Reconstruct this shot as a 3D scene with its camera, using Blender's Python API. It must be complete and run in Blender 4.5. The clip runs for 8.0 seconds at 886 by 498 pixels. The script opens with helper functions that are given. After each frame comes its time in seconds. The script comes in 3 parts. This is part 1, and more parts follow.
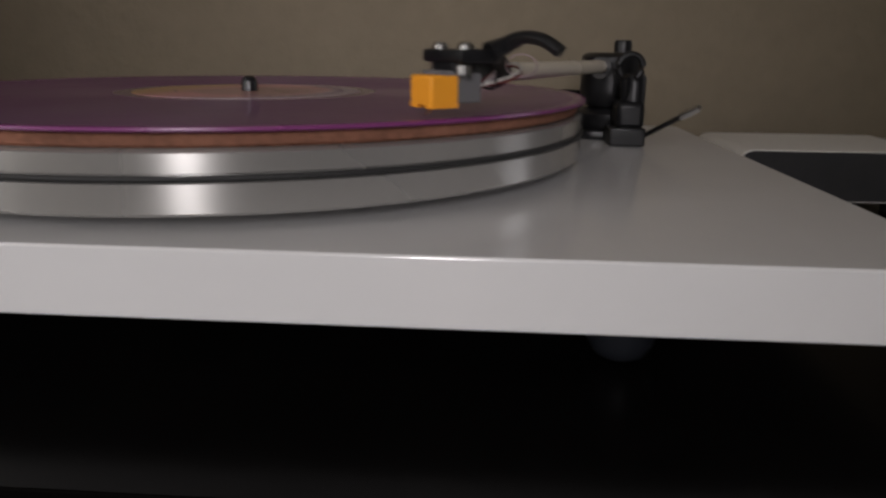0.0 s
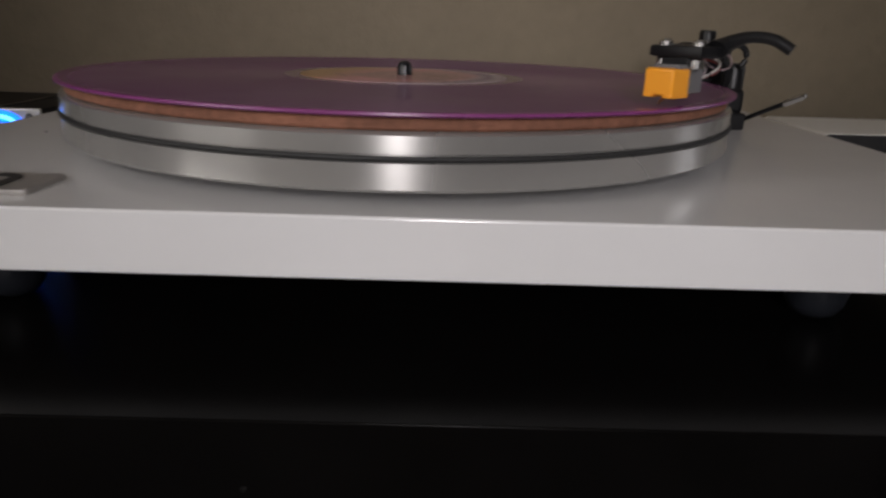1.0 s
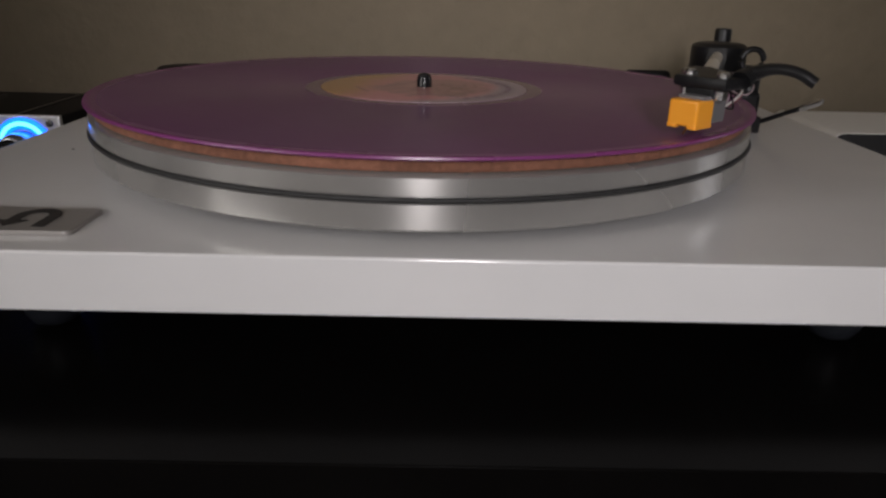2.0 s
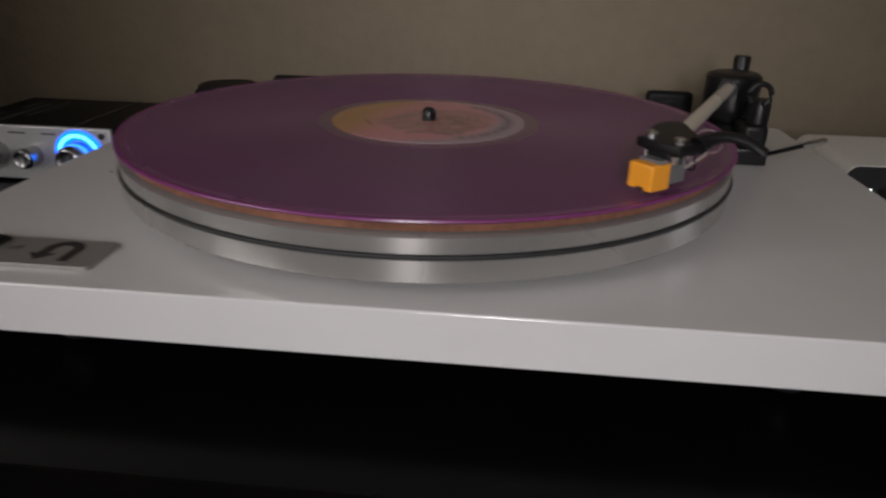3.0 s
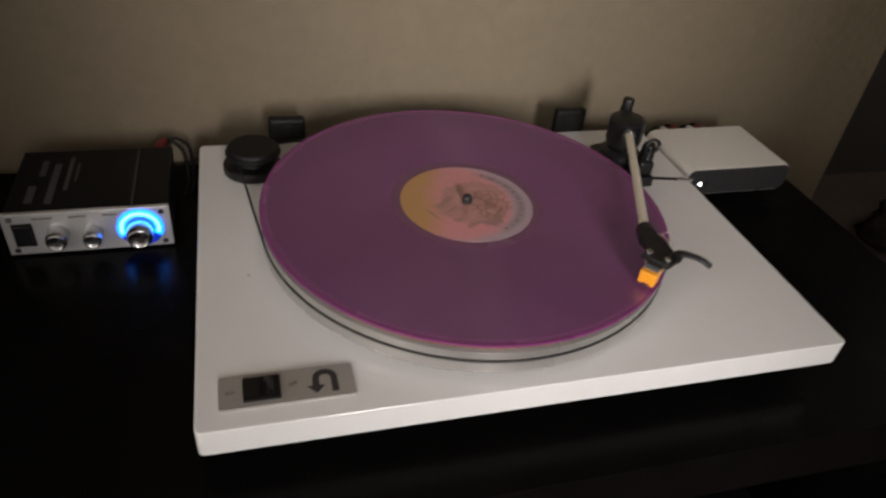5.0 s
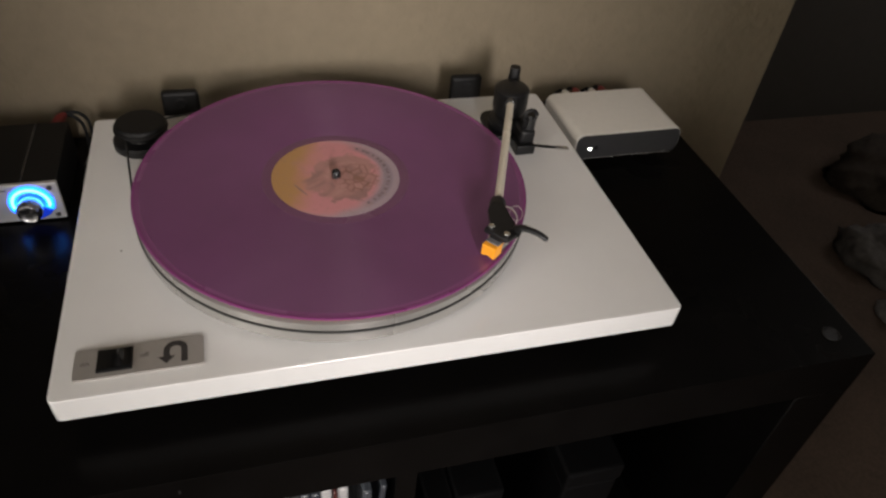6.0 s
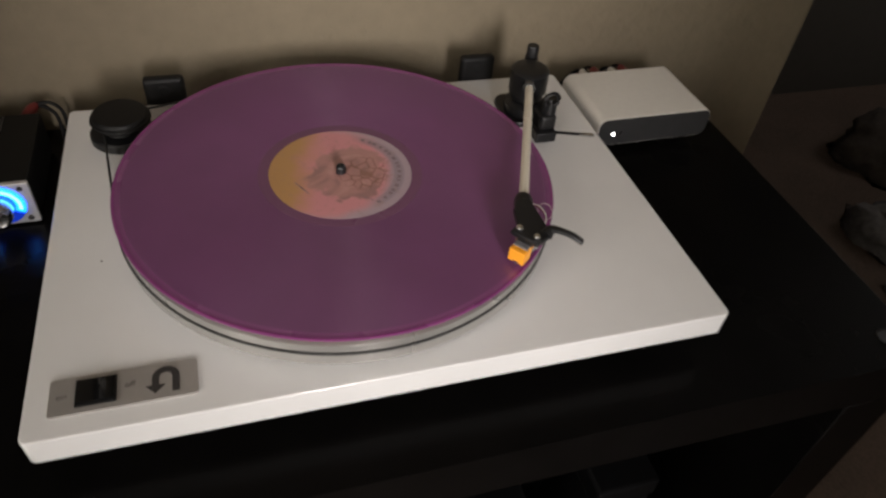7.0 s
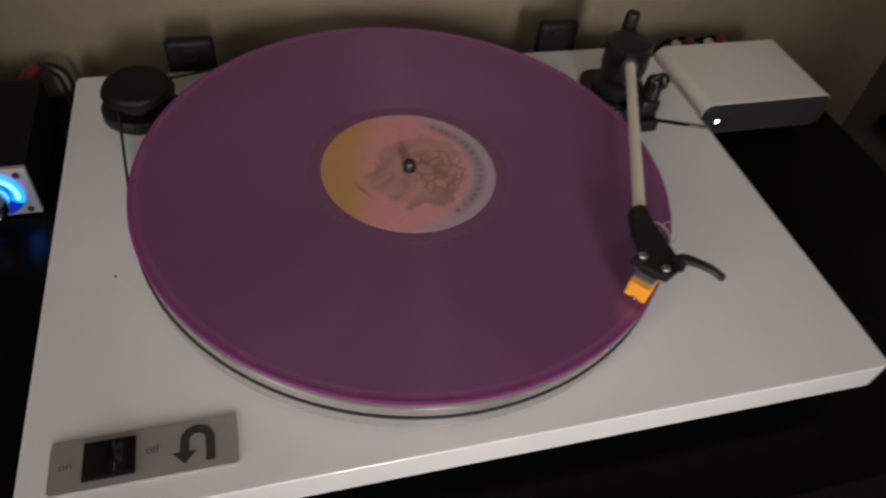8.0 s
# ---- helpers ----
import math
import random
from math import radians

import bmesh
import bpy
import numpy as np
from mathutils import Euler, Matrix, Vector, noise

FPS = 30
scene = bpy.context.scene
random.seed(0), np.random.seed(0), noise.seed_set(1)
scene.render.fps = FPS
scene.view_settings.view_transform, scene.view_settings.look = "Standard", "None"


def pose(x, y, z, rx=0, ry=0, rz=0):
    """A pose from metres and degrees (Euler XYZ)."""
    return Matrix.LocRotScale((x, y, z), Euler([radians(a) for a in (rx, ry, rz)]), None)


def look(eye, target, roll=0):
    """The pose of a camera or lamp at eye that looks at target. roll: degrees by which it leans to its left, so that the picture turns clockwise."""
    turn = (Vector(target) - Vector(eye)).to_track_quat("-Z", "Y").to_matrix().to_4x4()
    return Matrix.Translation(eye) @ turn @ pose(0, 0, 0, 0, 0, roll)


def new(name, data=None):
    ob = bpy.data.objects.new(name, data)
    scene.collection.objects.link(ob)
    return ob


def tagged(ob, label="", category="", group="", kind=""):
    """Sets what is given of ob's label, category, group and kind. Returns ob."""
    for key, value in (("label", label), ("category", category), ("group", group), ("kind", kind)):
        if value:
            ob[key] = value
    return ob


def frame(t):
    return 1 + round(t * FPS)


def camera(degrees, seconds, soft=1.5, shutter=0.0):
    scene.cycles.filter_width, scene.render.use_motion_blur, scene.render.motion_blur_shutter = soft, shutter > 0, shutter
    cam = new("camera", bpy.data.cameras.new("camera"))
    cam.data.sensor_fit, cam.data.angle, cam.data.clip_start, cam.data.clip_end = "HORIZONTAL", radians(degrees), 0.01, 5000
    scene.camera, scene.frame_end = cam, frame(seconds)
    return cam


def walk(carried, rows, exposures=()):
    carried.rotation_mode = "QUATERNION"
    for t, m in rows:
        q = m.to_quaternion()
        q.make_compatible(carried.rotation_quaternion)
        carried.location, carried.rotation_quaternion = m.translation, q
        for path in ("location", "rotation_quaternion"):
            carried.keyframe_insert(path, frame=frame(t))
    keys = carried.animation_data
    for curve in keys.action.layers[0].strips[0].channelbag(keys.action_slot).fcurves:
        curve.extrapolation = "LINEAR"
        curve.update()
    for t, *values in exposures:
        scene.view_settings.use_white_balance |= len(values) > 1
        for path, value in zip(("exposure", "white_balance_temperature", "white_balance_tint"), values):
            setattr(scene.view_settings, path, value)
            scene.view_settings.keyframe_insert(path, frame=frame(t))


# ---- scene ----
cam = camera(64.76, 8.0, soft=2.4, shutter=0.5)
walk(cam, [
    (0.0, pose(0.1096, -0.3200, 0.0490, 73.752, -0.702, 3.838)),
    (0.2, pose(0.0888, -0.3254, 0.0526, 73.948, -1.503, 2.759)),
    (0.5, pose(0.0579, -0.3339, 0.0532, 73.406, -1.975, 2.034)),
    (0.8, pose(0.0303, -0.3448, 0.0531, 73.047, -1.631, 0.231)),
    (1.0, pose(0.0164, -0.3495, 0.0529, 72.032, -1.756, -0.252)),
    (1.2, pose(0.0002, -0.3538, 0.0526, 71.957, -1.242, -1.514)),
    (2.3, pose(0.0181, -0.3397, 0.0807, 68.740, -1.329, 1.943)),
    (2.5, pose(0.0396, -0.3341, 0.0810, 68.984, -1.334, 4.856)),
    (2.8, pose(0.0553, -0.3452, 0.0974, 67.739, -1.258, 6.025)),
    (3.0, pose(0.0416, -0.3592, 0.1072, 67.201, -1.384, 5.758)),
    (3.3, pose(-0.0022, -0.3644, 0.1117, 67.115, -1.684, 1.728)),
    (3.5, pose(-0.0522, -0.3625, 0.1080, 65.896, -1.310, -0.778)),
    (3.7, pose(-0.0992, -0.3633, 0.0964, 65.179, -1.208, -5.098)),
    (3.8, pose(-0.1141, -0.3708, 0.0919, 64.654, -1.152, -7.349)),
    (4.0, pose(-0.1461, -0.3844, 0.0884, 65.165, -0.936, -13.633)),
    (4.2, pose(-0.1666, -0.3910, 0.1118, 64.245, -1.391, -15.849)),
    (4.5, pose(-0.1762, -0.4081, 0.1904, 60.592, -3.075, -15.096)),
    (4.6, pose(-0.1740, -0.4122, 0.2178, 58.845, -4.315, -15.122)),
    (4.7, pose(-0.1710, -0.4110, 0.2475, 56.978, -5.645, -14.997)),
    (5.8, pose(-0.0768, -0.4331, 0.3604, 48.542, -3.130, -14.388)),
    (6.0, pose(-0.0607, -0.4448, 0.3611, 47.783, -4.919, -14.902)),
    (6.5, pose(-0.0577, -0.4358, 0.3503, 47.323, -4.157, -15.603)),
    (7.0, pose(-0.0634, -0.3901, 0.3352, 46.107, -4.723, -16.026)),
    (7.5, pose(-0.0652, -0.3337, 0.3222, 44.779, -4.964, -15.722)),
    (8.0, pose(-0.0801, -0.2904, 0.2944, 42.060, -5.592, -14.157)),
], exposures=[(0.0, -0.72, 6600, 10), (1.2, -0.52, 6600, 10), (2.5, -0.63, 6600, 10), (3.0, -0.65, 6600, 10), (3.5, -0.5, 6550, 10), (4.0, -0.2, 6550, 10), (4.2, 0.0, 6650, 10), (4.5, 0.08, 6900, 10), (6.0, 0.32, 7000, 8), (7.0, 0.3, 7000, 8), (8.0, -0.01, 6900, 10)])

# ---- light: dim daylight from added lamps in unseen wall openings ----
world = bpy.data.worlds.new("world")
scene.world = world
world.use_nodes = True
wn = world.node_tree.nodes
sky = wn.new("ShaderNodeTexSky")
sky.sky_type = 'NISHITA'
sky.sun_disc = False
sky.sun_elevation = radians(35)
sky.sun_rotation = radians(180)
wn["Background"].inputs["Strength"].default_value = 0.08
world.node_tree.links.new(sky.outputs["Color"], wn["Background"].inputs["Color"])


def area_lamp(name, eye, target, sx, sy, watts, color):
    li = bpy.data.lights.new(name, 'AREA')
    li.shape, li.size, li.size_y, li.energy, li.color = 'RECTANGLE', sx, sy, watts, color
    ob = new(name, li)
    ob.matrix_world = look(eye, target)
    return ob


# broad unseen lamps added to the west and east, set in wall openings
area_lamp("added_side_light", (-1.28, -1.05, 0.65), (0.0, -1.0, 0.40), 0.86, 1.16, 11.5, (1.0, 0.945, 0.90))
area_lamp("added_side_light", (2.84, 0.80, 0.75), (0.5, 0.80, 0.40), 0.66, 0.96, 4.0, (1.0, 0.96, 1.0))
# unseen lamp added in a next room, its beam cut by wall_south's opening
area_lamp("added_beam_light", (0.04, -3.29, 0.96), (0.03, -2.0, 0.72), 0.40, 1.10, 77.0, (0.99, 0.952, 1.0))

# ---- materials ----


def mat(name, color, rough=0.5, metal=0.0, var=0.12, scale=60.0, bump=0.0, bscale=300.0, spec=0.5, coat=0.0, big=4.0, trans=0.0, rvar=0.08):
    m = bpy.data.materials.new(name)
    m.use_nodes = True
    nt = m.node_tree
    n, l = nt.nodes, nt.links
    b = n["Principled BSDF"]
    b.inputs["Metallic"].default_value = metal
    b.inputs["Specular IOR Level"].default_value = spec
    b.inputs["Coat Weight"].default_value = coat
    b.inputs["Coat Roughness"].default_value = 0.08
    b.inputs["Transmission Weight"].default_value = trans
    tc = n.new("ShaderNodeTexCoord")
    fine = n.new("ShaderNodeTexNoise")
    fine.inputs["Scale"].default_value = scale
    fine.inputs["Detail"].default_value = 4
    wide = n.new("ShaderNodeTexNoise")
    wide.inputs["Scale"].default_value = big
    wide.inputs["Detail"].default_value = 3
    for t in (fine, wide):
        l.new(tc.outputs["Object"], t.inputs["Vector"])
    add = n.new("ShaderNodeMath")
    add.operation = 'ADD'
    l.new(fine.outputs["Fac"], add.inputs[0])
    l.new(wide.outputs["Fac"], add.inputs[1])
    mr = n.new("ShaderNodeMapRange")
    mr.inputs["From Min"].default_value = 0.6
    mr.inputs["From Max"].default_value = 1.4
    l.new(add.outputs[0], mr.inputs["Value"])
    mix = n.new("ShaderNodeMix")
    mix.data_type = 'RGBA'
    mix.inputs["A"].default_value = (*[c * (1 - var) for c in color], 1)
    mix.inputs["B"].default_value = (*[min(1, c * (1 + var)) for c in color], 1)
    l.new(mr.outputs[0], mix.inputs["Factor"])
    l.new(mix.outputs["Result"], b.inputs["Base Color"])
    mr2 = n.new("ShaderNodeMapRange")
    mr2.inputs["From Min"].default_value = 0.3
    mr2.inputs["From Max"].default_value = 0.7
    mr2.inputs["To Min"].default_value = max(0.02, rough - rvar)
    mr2.inputs["To Max"].default_value = min(1, rough + rvar)
    l.new(wide.outputs["Fac"], mr2.inputs["Value"])
    l.new(mr2.outputs[0], b.inputs["Roughness"])
    if bump:
        bn = n.new("ShaderNodeTexNoise")
        bn.inputs["Scale"].default_value = bscale
        bn.inputs["Detail"].default_value = 3
        l.new(tc.outputs["Object"], bn.inputs["Vector"])
        bp = n.new("ShaderNodeBump")
        bp.inputs["Strength"].default_value = bump
        bp.inputs["Distance"].default_value = 0.002
        l.new(bn.outputs["Fac"], bp.inputs["Height"])
        l.new(bp.outputs[0], b.inputs["Normal"])
    return m


def glow(name, color, strength):
    m = bpy.data.materials.new(name)
    m.use_nodes = True
    b = m.node_tree.nodes["Principled BSDF"]
    b.inputs["Base Color"].default_value = (*color, 1)
    b.inputs["Emission Color"].default_value = (*color, 1)
    b.inputs["Emission Strength"].default_value = strength
    return m


M_WALL = mat("wall_paint", (0.203, 0.167, 0.116), 0.75, var=0.09, scale=70, bump=0.8, bscale=95, spec=0.3, big=2.5)
M_ROOM = mat("room_paint", (0.53, 0.51, 0.48), 0.85, var=0.06, scale=40, bump=0.2, bscale=120, spec=0.2)
M_CEIL = mat("ceiling_paint", (0.74, 0.72, 0.68), 0.9, var=0.05, scale=40, bump=0.2, bscale=120, spec=0.2)
# room paint darkened: the shade beyond the corner is in this colour
M_FAR_SHADED = mat("room_paint_shaded", (0.085, 0.078, 0.070), 0.85, var=0.06, scale=40, bump=0.2, bscale=120, spec=0.2)
M_CARPET = mat("brown_carpet", (0.10, 0.073, 0.057), 0.95, var=0.3, scale=180, bump=0.9, bscale=420, spec=0.1, big=5)
M_BLACKWOOD = mat("black_brown_veneer", (0.0034, 0.0031, 0.0030), 0.24, var=0.35, scale=35, bump=0.012, bscale=260, spec=0.055, big=3, rvar=0.05)
M_SCUFF = mat("pale_scuff", (0.008, 0.0077, 0.0075), 0.6, var=0.3, scale=900)
M_WHITE = mat("white_lacquer", (0.765, 0.76, 0.755), 0.16, var=0.03, scale=30, bump=0.012, bscale=180, spec=0.75, rvar=0.03, coat=0.2)
M_BLACK = mat("black_plastic", (0.0085, 0.0085, 0.0095), 0.40, var=0.2, scale=120, bump=0.06, bscale=500, spec=0.36)
M_CASE = mat("black_case_paint", (0.0065, 0.0065, 0.0068), 0.5, var=0.2, scale=120, spec=0.25, bump=0.05, bscale=700)
M_DKCASE = mat("dull_black_case", (0.0024, 0.0024, 0.0026), 0.6, var=0.2, scale=90, spec=0.07)
M_BLACKG = mat("black_gloss_plastic", (0.012, 0.012, 0.014), 0.18, var=0.2, scale=80)
M_RUBBER = mat("black_rubber", (0.018, 0.018, 0.018), 0.6, var=0.2, scale=200, bump=0.1, bscale=500)
M_GREYFOOT = mat("grey_rubber", (0.013, 0.0145, 0.018), 0.32, var=0.15, scale=150, bump=0.06)
M_CHROME = mat("dark_chrome", (0.42, 0.42, 0.43), 0.25, metal=1.0, var=0.05, scale=100, rvar=0.03)
M_CASEPRINT = mat("pale_case_print", (0.075, 0.075, 0.08), 0.5, var=0.4, scale=400)
M_ROCKER = mat("rocker_black", (0.006, 0.006, 0.0065), 0.27, var=0.2, scale=80, spec=0.3)
M_CORK = mat("cork", (0.235, 0.106, 0.068), 0.85, var=0.38, scale=420, bump=0.35, bscale=900, spec=0.2, big=60)
M_STEEL = mat("polished_steel", (0.72, 0.72, 0.72), 0.18, metal=1.0, var=0.05, scale=100)
M_PLATE = mat("satin_plate", (0.42, 0.40, 0.38), 0.40, metal=0.5, var=0.05, scale=220, bump=0.03, bscale=700)
M_TUBE = mat("cream_tube", (0.66, 0.60, 0.50), 0.32, var=0.04, scale=80)
M_ORANGE = mat("orange_plastic", (1.0, 0.385, 0.03), 0.35, var=0.05, scale=90, bump=0.02)
M_CART = mat("grey_cartridge", (0.145, 0.142, 0.146), 0.35, var=0.08, scale=90)
M_SILVER = mat("silver_shell", (0.80, 0.775, 0.73), 0.42, metal=0.05, var=0.04, scale=160, bump=0.04, bscale=900)
M_DKFRONT = mat("dark_grey_front", (0.085, 0.085, 0.088), 0.22, metal=0.6, var=0.1, scale=90)
M_ALUFACE = mat("brushed_face", (0.60, 0.60, 0.605), 0.32, metal=0.45, var=0.06, scale=300, bump=0.06, bscale=900)
M_GLYPH = mat("dark_print", (0.03, 0.027, 0.026), 0.6, var=0.1)
M_GREYPRINT = mat("grey_print", (0.13, 0.12, 0.11), 0.6, var=0.1)
M_LABELPRINT = mat("brown_print", (0.22, 0.155, 0.17), 0.6, var=0.3, scale=300)
M_RED = mat("red_plug", (0.16, 0.018, 0.018), 0.4, var=0.1)
M_WHITEPLUG = mat("white_plug", (0.7, 0.68, 0.64), 0.4, var=0.05)
M_CABLE = mat("black_cable", (0.007, 0.007, 0.0075), 0.6, var=0.1, spec=0.2)
M_BLUE = glow("blue_ring_light", (0.0, 0.11, 1.0), 5.0)
M_DIMBLUE = glow("dim_blue_ring", (0.0, 0.018, 0.32), 0.9)
M_CYAN = glow("cyan_led", (0.05, 0.32, 1.0), 9.0)
M_LED = glow("white_led", (0.95, 0.97, 1.0), 8.0)
M_CLOTH = mat("grey_cloth", (0.12, 0.112, 0.108), 0.95, var=0.35, scale=60, bump=0.5, bscale=200, spec=0.1)
M_PALECLOTH = mat("pale_cloth", (0.16, 0.152, 0.147), 0.95, var=0.3, scale=60, bump=0.5, bscale=200, spec=0.1)
M_DKCLOTH = mat("black_cloth", (0.058, 0.048, 0.041), 0.95, var=0.3, scale=60, bump=0.5, bscale=200, spec=0.1)
M_WIRE = mat("pale_wire", (0.42, 0.32, 0.34), 0.35, var=0.05)


def platter_metal():
    """Turned aluminium, brushed round its axis."""
    m = mat("turned_aluminium", (0.47, 0.46, 0.44), 0.22, metal=0.64, var=0.03, scale=200)
    nt = m.node_tree
    b = nt.nodes["Principled BSDF"]
    tg = nt.nodes.new("ShaderNodeTangent")
    tg.direction_type, tg.axis = 'RADIAL', 'Z'
    nt.links.new(tg.outputs[0], b.inputs["Tangent"])
    b.inputs["Anisotropic"].default_value = 0.88
    b.inputs["Anisotropic Rotation"].default_value = 0.25
    return m


M_ALU = platter_metal()


def vinyl():
    """Translucent purple vinyl with concentric grooves and wider bands between the tracks."""
    m = mat("purple_vinyl", (0.166, 0.057, 0.146), 0.45, var=0.08, scale=30, spec=0.45, big=14, rvar=0.05, coat=0.28)
    nt = m.node_tree
    n, l = nt.nodes, nt.links
    b = n["Principled BSDF"]
    tc = n.new("ShaderNodeTexCoord")
    ln = n.new("ShaderNodeVectorMath")
    ln.operation = 'LENGTH'
    sep = n.new("ShaderNodeSeparateXYZ")
    cmb = n.new("ShaderNodeCombineXYZ")
    l.new(tc.outputs["Object"], sep.inputs[0])
    l.new(sep.outputs["X"], cmb.inputs["X"])
    l.new(sep.outputs["Y"], cmb.inputs["Y"])
    l.new(cmb.outputs[0], ln.inputs[0])
    sc = n.new("ShaderNodeMath")
    sc.operation = 'MULTIPLY'
    sc.inputs[1].default_value = 5200.0
    l.new(ln.outputs["Value"], sc.inputs[0])
    sn = n.new("ShaderNodeMath")
    sn.operation = 'SINE'
    l.new(sc.outputs[0], sn.inputs[0])
    bp = n.new("ShaderNodeBump")
    bp.inputs["Strength"].default_value = 0.05
    bp.inputs["Distance"].default_value = 0.0004
    l.new(sn.outputs[0], bp.inputs["Height"])
    l.new(bp.outputs[0], b.inputs["Normal"])
    tg = n.new("ShaderNodeTangent")
    tg.direction_type, tg.axis = 'RADIAL', 'Z'
    l.new(tg.outputs[0], b.inputs["Tangent"])
    b.inputs["Anisotropic"].default_value = 0.85
    b.inputs["Anisotropic Rotation"].default_value = 0.25
    return m


M_VINYL = vinyl()
M_RUNOUT = mat("smooth_vinyl", (0.150, 0.056, 0.120), 0.22, var=0.05, scale=30, coat=0.4)
# more magenta than the vinyl: the translucent edge's glow is put into the colour
M_LEADIN_GLOW = mat("lead_in_vinyl_glow", (0.203, 0.060, 0.172), 0.25, var=0.12, scale=60, coat=0.4)
M_RIM_GLOW = mat("purple_rim_glow", (0.29, 0.062, 0.235), 0.22, var=0.05, trans=0.25)


def label_paper():
    """Printed paper: ochre on one side, pink in the middle, lilac on the other, an eroded brown terrain round the hole."""
    m = bpy.data.materials.new("label_paper")
    m.use_nodes = True
    n, l = m.node_tree.nodes, m.node_tree.links
    b = n["Principled BSDF"]
    b.inputs["Roughness"].default_value = 0.36
    b.inputs["Specular IOR Level"].default_value = 0.5
    b.inputs["Coat Weight"].default_value = 0.35
    b.inputs["Coat Roughness"].default_value = 0.14
    tc = n.new("ShaderNodeTexCoord")

    def field(scale, detail, distortion=0.0, rough=0.55):
        t = n.new("ShaderNodeTexNoise")
        t.inputs["Scale"].default_value = scale
        t.inputs["Detail"].default_value = detail
        t.inputs["Distortion"].default_value = distortion
        t.inputs["Roughness"].default_value = rough
        l.new(tc.outputs["Object"], t.inputs["Vector"])
        return t.outputs["Fac"]

    def op(kind, a, b2, c=None):
        t = n.new("ShaderNodeMath")
        t.operation = kind
        for k, v in enumerate((a, b2, c)):
            if v is None:
                continue
            if isinstance(v, (int, float)):
                t.inputs[k].default_value = v
            else:
                l.new(v, t.inputs[k])
        return t.outputs[0]

    def span(v, lo, hi, to0=0.0, to1=1.0):
        t = n.new("ShaderNodeMapRange")
        t.interpolation_type = 'SMOOTHSTEP'
        l.new(v, t.inputs["Value"])
        for k, x in zip(("From Min", "From Max", "To Min", "To Max"), (lo, hi, to0, to1)):
            t.inputs[k].default_value = x
        return t.outputs[0]

    def blend(f, a, col):
        t = n.new("ShaderNodeMix")
        t.data_type = 'RGBA'
        l.new(f, t.inputs["Factor"])
        if isinstance(a, tuple):
            t.inputs["A"].default_value = a
        else:
            l.new(a, t.inputs["A"])
        t.inputs["B"].default_value = col
        return t.outputs["Result"]

    def away(px, py):
        t = n.new("ShaderNodeVectorMath")
        t.operation = 'DISTANCE'
        t.inputs[1].default_value = (px, py, 0.0017)
        l.new(tc.outputs["Object"], t.inputs[0])
        return t.outputs["Value"]

    sep = n.new("ShaderNodeSeparateXYZ")
    l.new(tc.outputs["Object"], sep.inputs[0])
    soft = field(38, 3)
    grain = field(160, 6, 0.8)
    # ochre into pink, with a lilac-grey crescent on the far side
    u = op('MULTIPLY_ADD', soft, 0.030, op('MULTIPLY_ADD', sep.outputs["Y"], -0.25, sep.outputs["X"]))
    u = op('MULTIPLY_ADD', grain, 0.008, u)
    col = blend(span(u, -0.020, 0.008), (0.46, 0.245, 0.095, 1), (0.60, 0.245, 0.265, 1))
    rim = op('MULTIPLY_ADD', soft, 0.012, away(-0.014, 0.004))
    col = blend(span(rim, 0.050, 0.062), col, (0.40, 0.30, 0.345, 1))
    # mauve-brown terrain: a large ragged shape, shaded in broad folds
    edge = op('MULTIPLY_ADD', field(60, 5, 0.8, 0.6), 0.034, away(0.006, -0.002))
    land = span(edge, 0.0425, 0.0470, 0.85, 0.0)
    col = blend(land, col, (0.40, 0.205, 0.185, 1))
    fold = field(34, 4, 1.6, 0.5)
    col = blend(op('MULTIPLY', span(fold, 0.46, 0.62), op('MULTIPLY', land, 0.8)), col, (0.25, 0.135, 0.135, 1))
    col = blend(op('MULTIPLY', span(fold, 0.46, 0.34), op('MULTIPLY', land, 0.45)), col, (0.58, 0.34, 0.30, 1))
    # cracked plates on one side of it
    vor = n.new("ShaderNodeTexVoronoi")
    vor.feature = 'DISTANCE_TO_EDGE'
    vor.inputs["Scale"].default_value = 125.0
    l.new(tc.outputs["Object"], vor.inputs["Vector"])
    patch = span(op('MULTIPLY_ADD', soft, 0.010, away(0.015, -0.004)), 0.020, 0.026, 0.75, 0.0)
    col = blend(op('MULTIPLY', span(vor.outputs["Distance"], 0.02, 0.09, 1.0, 0.0), patch), col, (0.20, 0.085, 0.06, 1))
    # darker arc of print ground inside the crescent, faint speckle everywhere
    ring = away(0.0, 0.0)
    arc = op('MULTIPLY', span(ring, 0.0365, 0.0385), span(ring, 0.0435, 0.0455, 1.0, 0.0))
    arc = op('MULTIPLY', arc, span(sep.outputs["X"], 0.012, 0.026, 0.0, 0.55))
    col = blend(arc, col, (0.23, 0.18, 0.22, 1))
    col = blend(op('MULTIPLY', span(grain, 0.52, 0.68), 0.28), col, (0.34, 0.20, 0.16, 1))
    l.new(col, b.inputs["Base Color"])
    return m


M_LABEL = label_paper()

# ---- mesh helpers ----


def thing(name, base, label, category, group="", kind=""):
    ob = new(name)
    ob.location = base
    ob.empty_display_size = 0.01
    return tagged(ob, label, category, group, kind)


def origin_of(ob):
    p = Vector(ob.location)
    while ob.parent:
        ob = ob.parent
        p += Vector(ob.location)
    return p


